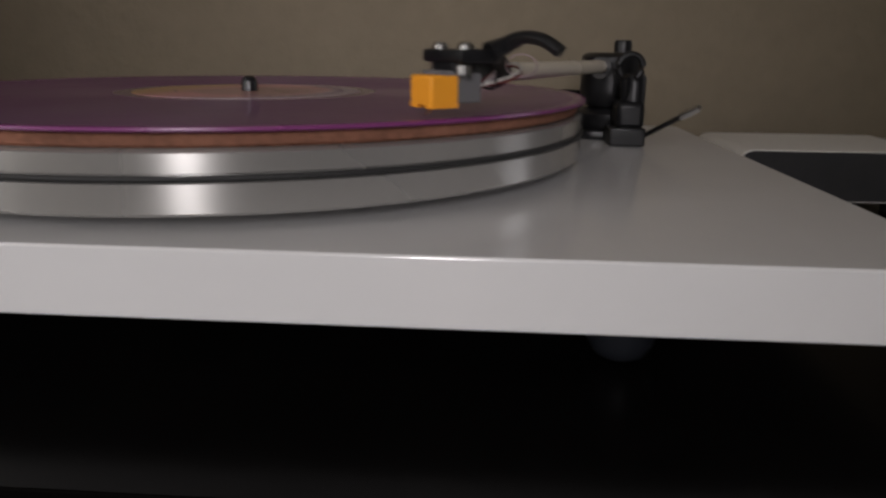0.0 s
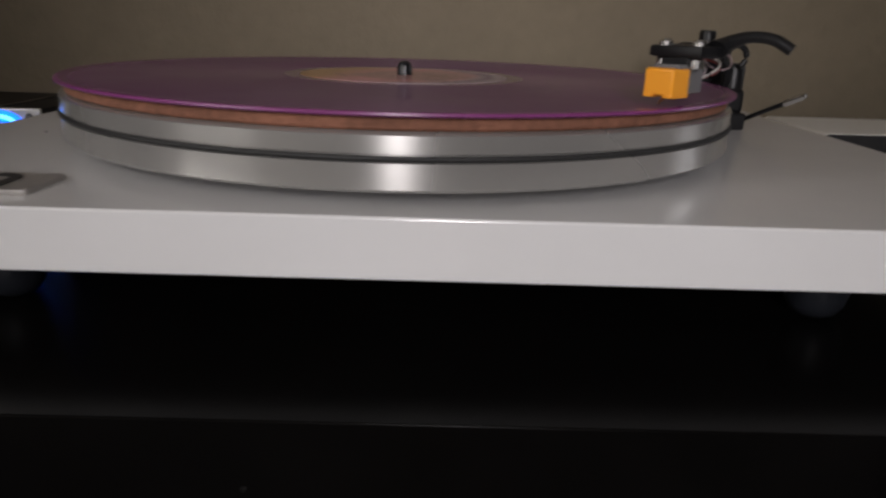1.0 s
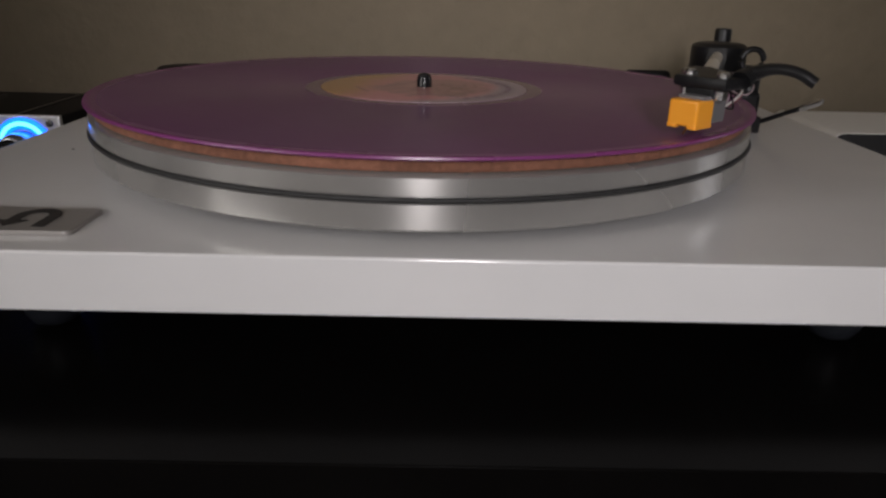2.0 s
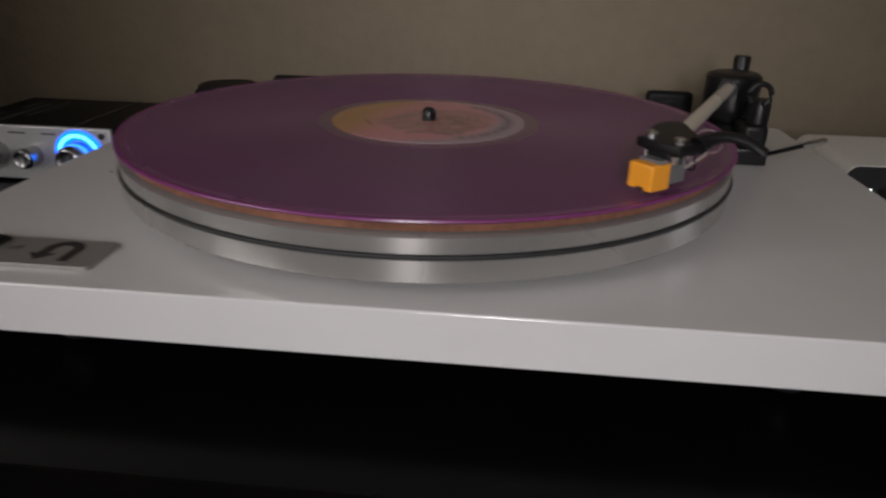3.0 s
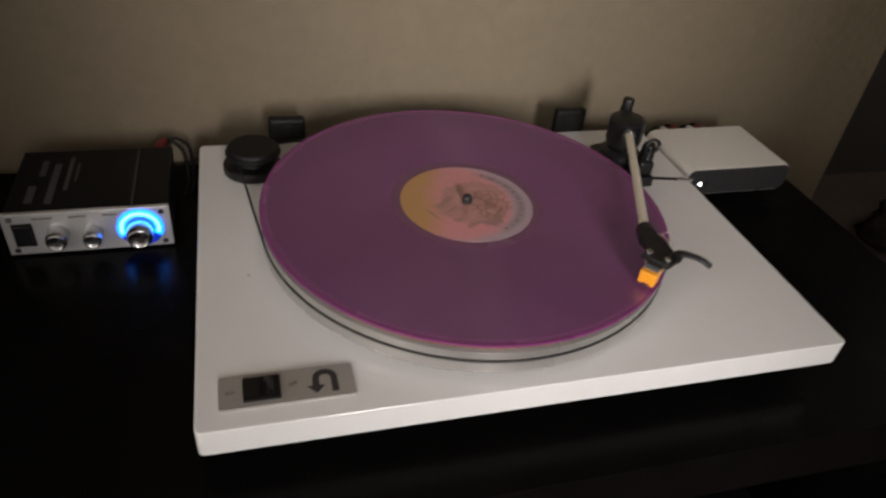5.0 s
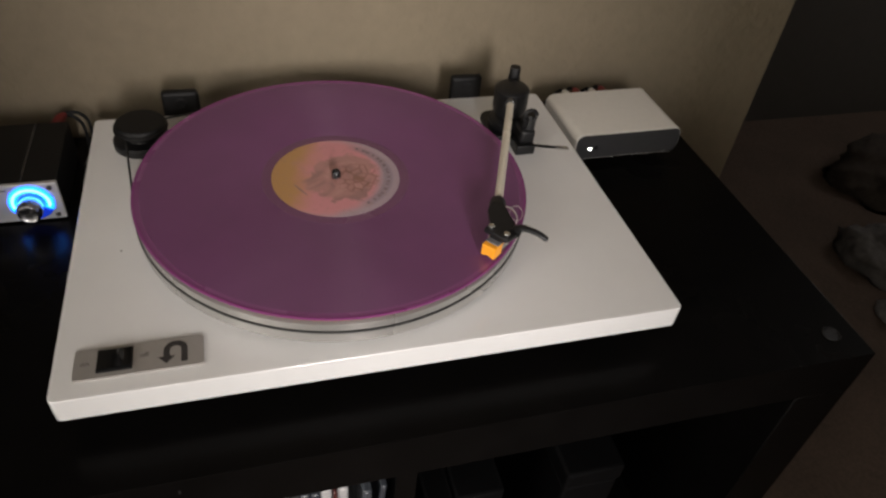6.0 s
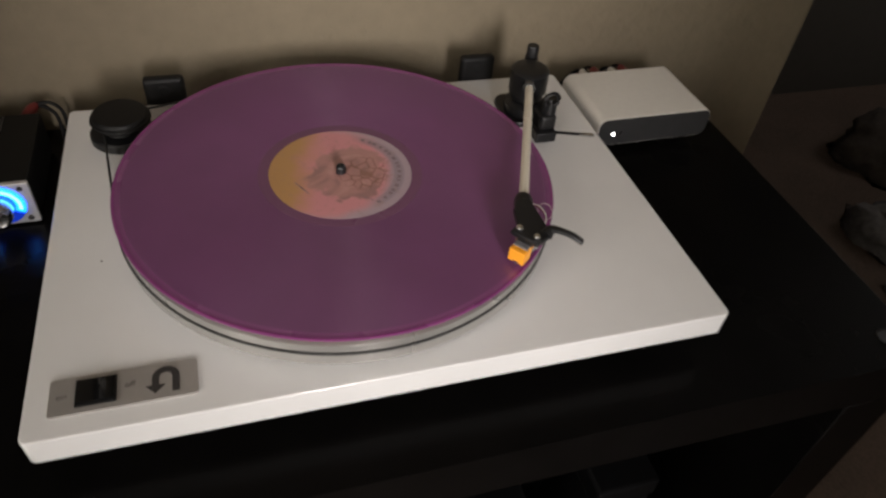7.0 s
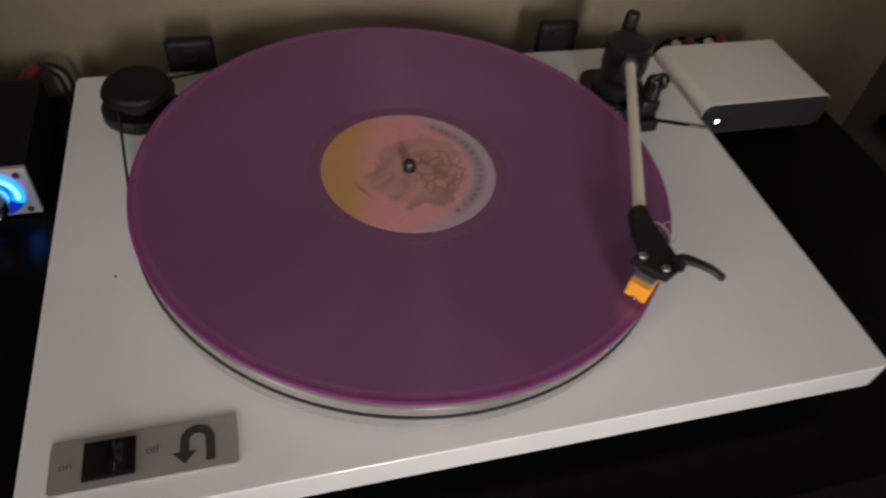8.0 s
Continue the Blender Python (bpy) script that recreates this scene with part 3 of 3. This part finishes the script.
head = part("headshell", joined(prism(outl, 0.0442, 0.0480, 0.0009, 2), tube([sl + dirn * 0.0015 + Vector((0, 0, 0.0403)), sl - dirn * 0.0005 + Vector((0, 0, 0.0405)), sl - dirn * 0.004 + Vector((0, 0, 0.0408)), sl - dirn * 0.019 + Vector((0, 0, 0.0424))], [0.0042, 0.0056, 0.0063, 0.0058], 24)), M_BLACK, arm, "black angled headshell")
for v in (-0.00635, 0.00635):
    part("mounting_screw", lathe([(0, 0.0478), (0.0024, 0.0478), (0.0024, 0.0492), (0.0017, 0.0500), (0, 0.0501)], 16, Matrix.Translation(along(0.0115, v, 0))), M_STEEL, head, "bright screw head")
    part("screw_nut", lathe([(0, 0.0408), (0.0024, 0.0408), (0.0024, 0.0436), (0.0013, 0.0442), (0, 0.0442)], 16, Matrix.Translation(along(0.0108, v, 0))), M_STEEL, head, "bright nut")
lift = curve_points([along(0.018, 0.009, 0.0470), (0.1135, -0.1065, 0.0492), (0.1182, -0.1118, 0.0514), (0.1236, -0.1165, 0.0508), (0.1285, -0.1195, 0.0478)], 7)
part("finger_lift", tube(lift, [0.0044 - 0.0019 * min(1, i / 14) for i in range(len(lift))], 12, flat=0.75), M_BLACK, head, "curved black finger lift")
cart = part("cartridge", joined(box(0.0045, 0.0190, -0.0048, 0.0048, 0.0325, 0.0412, 0.0006, 2, MC), box(0.0040, 0.0105, -0.0050, 0.0050, 0.0405, 0.0420, 0.0004, 2, MC)), M_CART, arm, "grey cartridge body")
part("mount_block", box(0.0080, 0.0165, -0.0052, 0.0052, 0.0410, 0.0444, 0.0006, 2, MC), M_BLACK, cart)
part("stylus_guard", joined(box(0.0, 0.0100, -0.0056, 0.0056, 0.0320, 0.0408, 0.0009, 2, MC), box(0.0, 0.0100, -0.0056, -0.0020, 0.0312, 0.0330, 0.0005, 2, MC), box(0.0, 0.0100, 0.0020, 0.0056, 0.0312, 0.0330, 0.0005, 2, MC)), M_ORANGE, cart, "bright orange stylus holder")
part("stylus", tube([along(0.006, 0, 0.0328), along(0.002, 0, 0.0290)], [0.0006, 0.0003], 8), M_STEEL, cart)
for k, v in enumerate((-0.003, -0.001, 0.001, 0.003)):
    part("lead_wire", tube(curve_points([along(0.0190, v, 0.0375), along(0.0235, v * 1.6, 0.0365), along(0.027, v * 0.6, 0.0400), along(0.030, v * 0.3 - 0.002, 0.0415)], 5), 0.00035, 6), (M_RED, M_WHITEPLUG, M_WIRE, M_CABLE)[k], cart)
loop = [Vector((0.1195, -0.0830, 0.0430)) + Vector((0.0050 * math.cos(a), 0.0042 * math.sin(a), 0.0035 * math.sin(a))) for a in [2 * math.pi * i / 24 for i in range(24)]]
part("wire_loop", tube(loop, 0.00028, 6, closed=True), M_WIRE, head, "thin pale wire loop")

for m, dz in ((M_RED, 0.0), (M_WHITEPLUG, 0.0012)):
    part("lead_wire", tube(curve_points([along(0.0190, 0.0040, 0.0372), (0.1160, -0.0925, 0.0388 + dz), (0.1192, -0.0855, 0.0410 + dz), (0.1178, -0.0785, 0.0424 + dz), (0.1145, -0.0735, 0.0425)], 6), 0.0004, 6), m, cart)

# ---- mat and record on the platter ----
solid("platter_mat", lathe([(0.004, 0.0224), (0.1450, 0.0224), (0.1452, 0.0231), (0.1474, 0.0233), (0.1477, 0.0245), (0.1474, 0.0266), (0.004, 0.0266), (0.004, 0.0224)], 160), M_CORK, "brown cork mat on the aluminium platter", "platter mat")
rec = thing("record", (0.0, 0.0, 0.0267), "translucent purple vinyl record on cork mat", "record")
Z0, Z1 = 0.0267, 0.0284
part("disc", lathe([(0.0037, Z0), (0.1452, Z0 + 0.0003), (0.1452, Z1 - 0.0003), (0.0582, Z1 - 0.0003), (0.0572, Z1 - 0.00045), (0.0037, Z1 - 0.00045), (0.0037, Z0)], 200), M_VINYL, rec, "grooved purple playing surface")
part("lead_in", lathe([(0.1452, Z0 + 0.0003), (0.1484, Z0 + 0.0003), (0.1484, Z1 - 0.0002), (0.1462, Z1 - 0.00045), (0.1452, Z1 - 0.0003), (0.1452, Z0 + 0.0003)], 200), M_LEADIN_GLOW, rec, "smooth lead-in ring with edge glow painted in magenta")
part("run_out", lathe([(0.0500, Z1 - 0.00045), (0.0572, Z1 - 0.00045), (0.0572, Z1 - 0.00037), (0.0552, Z1 - 0.0003), (0.0515, Z1 - 0.0003), (0.0500, Z1 - 0.00038)], 160), M_RUNOUT, rec, "smooth dark run-out ring")
part("rim", lathe([(0.1484, Z0 + 0.0003), (0.1497, Z0 + 0.0001), (0.1506, Z0 + 0.0006), (0.1508, (Z0 + Z1) / 2), (0.1506, Z1 - 0.0002), (0.1497, Z1 + 0.0001), (0.1484, Z1 - 0.0002), (0.1484, Z0 + 0.0003)], 200), M_RIM_GLOW, rec, "edge bead with its glow painted in brighter magenta")
lab = part("label", lathe([(0.0037, Z1 - 0.0004), (0.0498, Z1 - 0.0004), (0.0498, Z1 - 0.0002), (0.0037, Z1 - 0.0002), (0.0037, Z1 - 0.0004)], 96), M_LABEL, rec, "peach and pink paper label with ochre and blue-grey sides")
# unreadable print on the label: bars along the rim and short lines
for i in range(17):
    a = radians(-62 + 7.4 * i + (i % 3))
    w = (0.0019, 0.0013, 0.0022, 0.0016)[i % 4]
    part("print_bar", box(-0.0013, 0.0013, -w * 0.75, w * 0.75, Z1 - 0.0001, Z1, 0, 1, pose(0.0412 * math.cos(a), 0.0412 * math.sin(a), 0, 0, 0, math.degrees(a))), M_LABELPRINT, lab, smooth=False)
for x, y, w, t in ((-0.030, -0.012, 0.006, -62), (-0.0275, -0.016, 0.005, -62), (0.013, -0.032, 0.004, -35)):
    part("print_bar", box(-w, w, -0.0003, 0.0003, Z1 - 0.0001, Z1, 0, 1, pose(x, y, 0, 0, 0, t)), M_LABELPRINT, lab, smooth=False)

# ---- amplifier ----
amp = thing("amplifier", (-0.275, 0.115, TOP), "small black amplifier with silver front and glowing blue volume ring", "amplifier")
AX0, AX1, AY0, AY1, AZ0, AZ1 = -0.3325, -0.2165, 0.069, 0.158, TOP + 0.002, -0.0025
case = part("case", box(AX0 + 0.001, AX1 - 0.001, AY0, AY1, AZ0 + 0.0008, AZ1 - 0.0006, 0.0012, 2), M_CASE, amp, "black metal case")
part("case_ridge", box(-0.2445, -0.2425, AY0 + 0.002, AY1 - 0.002, AZ1 - 0.0008, AZ1 + 0.0002, 0.0003, 1), M_DKFRONT, case)
for x0, x1, y0, y1 in ((-0.3190, -0.3135, 0.080, 0.104), (-0.3145, -0.3100, 0.118, 0.142), (-0.3050, -0.3000, 0.078, 0.136), (-0.2945, -0.2915, 0.096, 0.146), (-0.2880, -0.2862, 0.108, 0.136)):
    part("print_bar", box(x0, x1, y0, y1, AZ1 - 0.0005, AZ1 - 0.0004), M_CASEPRINT, case, smooth=False)
front = part("front_panel", box(AX0, AX1, AY0 - 0.004, AY0, AZ0, AZ1, 0.0009, 2), M_ALUFACE, amp, "brushed silver front panel")
for sx in (AX0 + 0.006, AX1 - 0.006):
    for sz in (AZ0 + 0.0045, AZ1 - 0.0045):
        part("panel_screw", lathe([(0, 0), (0.0021, 0), (0.0021, 0.0008), (0.0010, 0.0011), (0, 0.0006)], 16, pose(sx, AY0 - 0.004, sz, 90)), M_DKFRONT, front)
sw = part("power_switch", box(-0.3265, -0.3125, AY0 - 0.0052, AY0 - 0.004, -0.0312, -0.0105, 0.0005, 1), M_BLACK, front)
part("power_rocker", box(-0.3250, -0.3140, AY0 - 0.0066, AY0 - 0.0050, -0.0295, -0.0122, 0.0008, 2), M_BLACKG, sw)


def knob(x, z, r, depth, name="tone_knob"):
    k = part(name, lathe([(0, 0), (r, 0), (r, depth * 0.72), (r * 0.95, depth * 0.86), (r * 0.84, depth * 0.98), (r * 0.76, depth), (r * 0.70, depth * 0.97), (r * 0.35, depth * 0.93), (0, depth * 0.92)], 40, pose(x, AY0 - 0.004, z, 90)), M_CHROME, front, "polished dark chrome knob")
    part("pointer", box(-0.0005, 0.0005, -r * 0.85, -r * 0.25, depth, depth + 0.0003, 0, 1, pose(x, AY0 - 0.004, z, 90) @ pose(0, 0, 0, 0, 0, 140)), M_GLYPH, k, smooth=False)
    return k


knob(-0.2965, -0.0215, 0.0078, 0.013)
knob(-0.2722, -0.0220, 0.0070, 0.013)
for x, w in ((-0.305, 0.007), (-0.281, 0.006), (-0.259, 0.005)):
    part("print_bar", box(x - w, x + w, AY0 - 0.00415, AY0 - 0.004, -0.0078, -0.0066), M_GREYPRINT, front, smooth=False)
VX, VZ = -0.2390, -0.0205
knob(VX, VZ - 0.0005, 0.0096, 0.016, "volume_knob")
arc = []
for i in range(41):
    a = radians(-28 + 236 * i / 40)
    arc.append((VX + 0.0134 * math.cos(a), AY0 - 0.0046, VZ + 0.0134 * math.sin(a)))


def band(points, half, depth):
    """A flat curved band that faces the front, with rounded long edges."""
    bm = bmesh.new()
    rows = []
    for x, y, z in points:
        d = Vector((x - VX, 0, z - VZ)).normalized()
        c = Vector((x, AY0 - 0.004, z))
        rows.append([bm.verts.new(c + d * u + Vector((0, w, 0))) for u, w in ((-half, 0.0), (-half, -depth * 0.6), (-half * 0.7, -depth), (half * 0.7, -depth), (half, -depth * 0.6), (half, 0.0))])
    for a, b in zip(rows, rows[1:]):
        for k in range(6):
            bm.faces.new((a[k], a[(k + 1) % 6], b[(k + 1) % 6], b[k]))
    bm.faces.new(rows[0])
    bm.faces.new(rows[-1])
    bmesh.ops.recalc_face_normals(bm, faces=bm.faces[:])
    return bm


lr = part("light_ring", band(arc, 0.0034, 0.0018), M_BLUE, front, "glowing blue ring")
low = []
for i in range(21):
    a = radians(-152 + 124 * i / 20)
    low.append((VX + 0.0134 * math.cos(a), AY0 - 0.0046, VZ + 0.0134 * math.sin(a)))
part("light_ring_base", band(low, 0.0034, 0.0016), M_DIMBLUE, front, "dimmer blue lower part of the ring")
part("bright_core", band(arc[2:-2], 0.0014, 0.0022), M_CYAN, lr)
part("ring_groove", lathe([(0.0098, 0.0), (0.0168, 0.0), (0.0168, 0.0004), (0.0098, 0.0004), (0.0098, 0.0)], 48, pose(VX, AY0 - 0.004, VZ, 90)), M_DKFRONT, front)
for fx in (AX0 + 0.012, AX1 - 0.012):
    for fy in (AY0 + 0.012, AY1 - 0.012):
        part("rubber_foot", lathe([(0, TOP), (0.005, TOP), (0.005, AZ0 + 0.001), (0, AZ0 + 0.001)], 20, at(fx, fy)), M_RUBBER, amp)
for px, m in ((-0.2300, M_RED), (-0.2440, M_WHITEPLUG)):
    part("rear_terminal", lathe([(0, 0), (0.0042, 0), (0.0042, 0.010), (0.0034, 0.014), (0, 0.014)], 20, pose(px, AY1 - 0.0005, -0.016, -90)), m, amp)

# cable behind the amplifier
cb = thing("speaker_cable", (-0.224, 0.175, TOP), "black cable with red plug behind the amplifier", "cable")
part("plug", tube([(-0.2310, 0.1605, -0.0150), (-0.2305, 0.1680, -0.0120), (-0.2275, 0.1755, -0.0098), (-0.2240, 0.1795, -0.0085)], [0.0046, 0.0050, 0.0046, 0.0026], 14), M_RED, cb, "red plug")
part("lead", tube(curve_points([(-0.2240, 0.1792, -0.0075), (-0.2140, 0.1800, -0.0080), (-0.2060, 0.1760, -0.0130), (-0.2035, 0.1700, -0.0230), (-0.2030, 0.1600, TOP + 0.0017), (-0.2050, 0.1380, TOP + 0.0017)], 8), 0.0016, 8), M_CABLE, cb)
part("lead", tube(curve_points([(-0.2245, 0.1780, -0.0090), (-0.2180, 0.1790, -0.0110), (-0.2110, 0.1760, -0.0180), (-0.2085, 0.1690, -0.0280), (-0.2080, 0.1600, TOP + 0.0017), (-0.2100, 0.1380, TOP + 0.0017)], 8), 0.0016, 8), M_CABLE, cb)

# ---- preamplifier box ----
BX, BY, BT = 0.3055, 0.1150, 0.8
pre = thing("phono_preamp", (BX, BY, TOP), "silver aluminium phono preamplifier box with dark front", "preamplifier")
MB = at(BX, BY, 0, BT)
BW, BD, BZ0, BZ1 = 0.0588, 0.0403, TOP + 0.0088, -0.0038
hw = (BZ1 - BZ0) / 2
outer = round_rect(-BW, BW, -hw, hw, 0.0085, 8)
bm = bmesh.new()
inner = round_rect(-BW + 0.0006, BW - 0.0006, -hw + 0.0006, hw - 0.0006, 0.0080, 8)
n = len(outer)
vs = [[bm.verts.new((x, y, z + (BZ0 + BZ1) / 2)) for x, z in o] for o, y in ((outer, -BD), (outer, BD), (inner, BD), (inner, -BD))]
for k in range(4):
    a, b = vs[k], vs[(k + 1) % 4]
    for i in range(n):
        bm.faces.new((a[i], a[(i + 1) % n], b[(i + 1) % n], b[i]))
bmesh.ops.recalc_face_normals(bm, faces=bm.faces[:])
bm.transform(MB)
part("shell", bm, M_SILVER, pre, "satin silver shell with rounded edges")
for y0, y1, nm in ((-BD - 0.0006, -BD + 0.003, "front_panel"), (BD - 0.003, BD + 0.0006, "rear_panel")):
    bm = bmesh.new()
    f1 = [bm.verts.new((x, y0, z + (BZ0 + BZ1) / 2)) for x, z in inner]
    f2 = [bm.verts.new((x, y1, z + (BZ0 + BZ1) / 2)) for x, z in inner]
    bm.faces.new(f1)
    bm.faces.new(f2)
    for i in range(n):
        bm.faces.new((f1[i], f1[(i + 1) % n], f2[(i + 1) % n], f2[i]))
    bmesh.ops.recalc_face_normals(bm, faces=bm.faces[:])
    bm.transform(MB)
    pf = part(nm, bm, M_DKFRONT, pre, "dark grey end panel")
    if nm == "front_panel":
        part("power_led", lathe([(0, 0), (0.0015, 0), (0.0012, 0.0008), (0, 0.0011)], 18, MB @ pose(-0.0425, y0, -0.0198, 90)), M_LED, pf, "small white power light")
        part("button", lathe([(0, 0), (0.0024, 0), (0.0022, 0.0010), (0, 0.0012)], 18, MB @ pose(-0.0355, y0, -0.0195, 90)), M_BLACK, pf)
for fx in (-0.047, 0.040):
    for fy in (-0.020, 0.028):
        part("rubber_foot", lathe([(0, TOP), (0.006, TOP), (0.0065, BZ0), (0, BZ0)], 20, MB @ at(fx, fy)), M_RUBBER, pre)
for i, (u, m) in enumerate(((-0.030, M_WHITEPLUG), (-0.018, M_RED), (0.002, M_WHITEPLUG), (0.013, M_RED))):
    c = thing("audio_plug", tuple(MB @ Vector((u, BD, TOP))), ("red" if m is M_RED else "white") + " audio plug with black lead behind the preamplifier", "plug", "plugs at the preamplifier")
    z = -0.0140 + 0.002 * (i % 2)
    part("plug_body", tube([MB @ Vector((u, BD - 0.002, z)), MB @ Vector((u, BD + 0.012, z)), MB @ Vector((u, BD + 0.018, z + 0.0015))], [0.0046, 0.0046, 0.0030], 14), m, c)
    part("lead", tube(curve_points([MB @ Vector((u, BD + 0.017, z + 0.001)), MB @ Vector((u - 0.003, BD + 0.024, z - 0.001)), MB @ Vector((u - 0.010, BD + 0.028, z - 0.012)), MB @ Vector((u - 0.022, BD + 0.029, TOP + 0.0018)), MB @ Vector((u - 0.040, BD + 0.020, TOP + 0.0018))], 7), 0.0017, 8), M_CABLE, c)

# ---- records in the compartment below ----
SLEEVES = ((0.30, 0.33, 0.37), (0.22, 0.25, 0.29), (0.26, 0.29, 0.34), (0.05, 0.05, 0.055), (0.24, 0.19, 0.16), (0.34, 0.36, 0.40), (0.03, 0.03, 0.035), (0.40, 0.42, 0.45), (0.18, 0.20, 0.24), (0.10, 0.12, 0.16), (0.30, 0.31, 0.33), (0.16, 0.18, 0.22))
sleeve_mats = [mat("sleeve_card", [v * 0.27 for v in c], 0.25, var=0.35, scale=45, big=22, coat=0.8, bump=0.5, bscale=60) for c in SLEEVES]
M_WHITESLEEVE = mat("white_sleeve", (0.40, 0.40, 0.40), 0.3, var=0.12, scale=45, big=22, coat=0.6, bump=0.3, bscale=60)
M_REDSLEEVE = mat("red_sleeve", (0.075, 0.02, 0.018), 0.3, var=0.2, scale=45, coat=0.6)
SHZ = TOP - 0.386
x = DIV - 0.012
for i in range(30):
    w = random.uniform(0.0040, 0.0085) if i % 5 else random.uniform(0.007, 0.011)
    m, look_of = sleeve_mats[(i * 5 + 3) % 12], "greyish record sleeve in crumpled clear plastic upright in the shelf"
    if i in (3, 5):
        w, m, look_of = 0.0085, M_WHITESLEEVE, "thick white record sleeve in glossy plastic upright in the shelf"
    elif i == 4:
        w, m, look_of = 0.0035, M_REDSLEEVE, "thin red record sleeve upright in the shelf"
    lean = (7.0, 4.5, 2.0)[i] if i < 3 else 0.0
    front_y = SF + 0.004 + random.uniform(0.0, 0.010)
    top_z = SHZ + 0.311 + random.uniform(0.0, 0.005)
    foot_x = x - 0.309 * math.tan(radians(lean)) * 0.55
    bm = box(-w, -0.0004, front_y, front_y + 0.312, 0.0, top_z - SHZ, min(0.0026, w * 0.3), 3)
    bm.transform(pose(foot_x, 0, SHZ + w * math.sin(radians(lean)), 0, lean, 0))
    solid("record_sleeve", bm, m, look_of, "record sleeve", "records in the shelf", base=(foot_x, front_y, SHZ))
    x -= w + (0.004 if i == 2 else 0.0)
for i, (cx, w) in enumerate(((0.086, 0.020), (0.052, 0.0105), (0.190, 0.026))):
    sc = thing("storage_case", (cx, SF + 0.012, SHZ), "black storage case upright in the shelf", "storage case", "cases in the shelf")
    part("body", box(cx - w, cx + w, SF + 0.012, SF + 0.30, SHZ, SHZ + 0.242, 0.003, 2), M_DKCASE, sc)
    part("lid", box(cx - w - 0.0012, cx + w + 0.0012, SF + 0.0108, SF + 0.3012, SHZ + 0.2422, SHZ + 0.265, 0.003, 2), M_DKCASE, sc)

# ---- clothes on the carpet beyond the shelf ----


def heap(name, cx, cy, rx, ry, h, m, label, seed, category="clothes"):
    bm = bmesh.new()
    bmesh.ops.create_icosphere(bm, subdivisions=5, radius=1.0)
    o = Vector((seed * 7.3, seed * 3.1, 0))
    for v in bm.verts:
        d = v.co.normalized()
        k = 1 + 0.28 * noise.noise(d * 1.6 + o) + 0.16 * abs(noise.noise(d * 4.0 + o)) + 0.06 * noise.noise(d * 9.0 + o)
        v.co = Vector((d.x * rx * k, d.y * ry * k, max(0.0, d.z) * h * k))
    bm.transform(Matrix.Translation((cx, cy, FLOOR)))
    return solid(name, bm, m, label, category, base=(cx, cy, FLOOR))


heap("dark_blanket", 1.94, 0.86, 0.30, 0.15, 0.16, M_DKCLOTH, "crumpled black blanket on brown carpet", 1, "blanket")
heap("grey_garment", 1.53, 0.56, 0.085, 0.115, 0.09, M_CLOTH, "crumpled grey garment on brown carpet", 2)
heap("grey_sock", 1.44, 0.36, 0.05, 0.06, 0.05, M_PALECLOTH, "small pale grey cloth on brown carpet", 3)

# specks of dust on the plinth
for dx, dy in ((-0.1610, -0.0300),):
    solid("dust_speck", lathe([(0, 0.0), (0.0007, 0.0), (0.0006, 0.0005), (0, 0.0006)], 8, at(dx, dy)), M_GREYPRINT, "tiny dark speck on the white plinth", "speck")
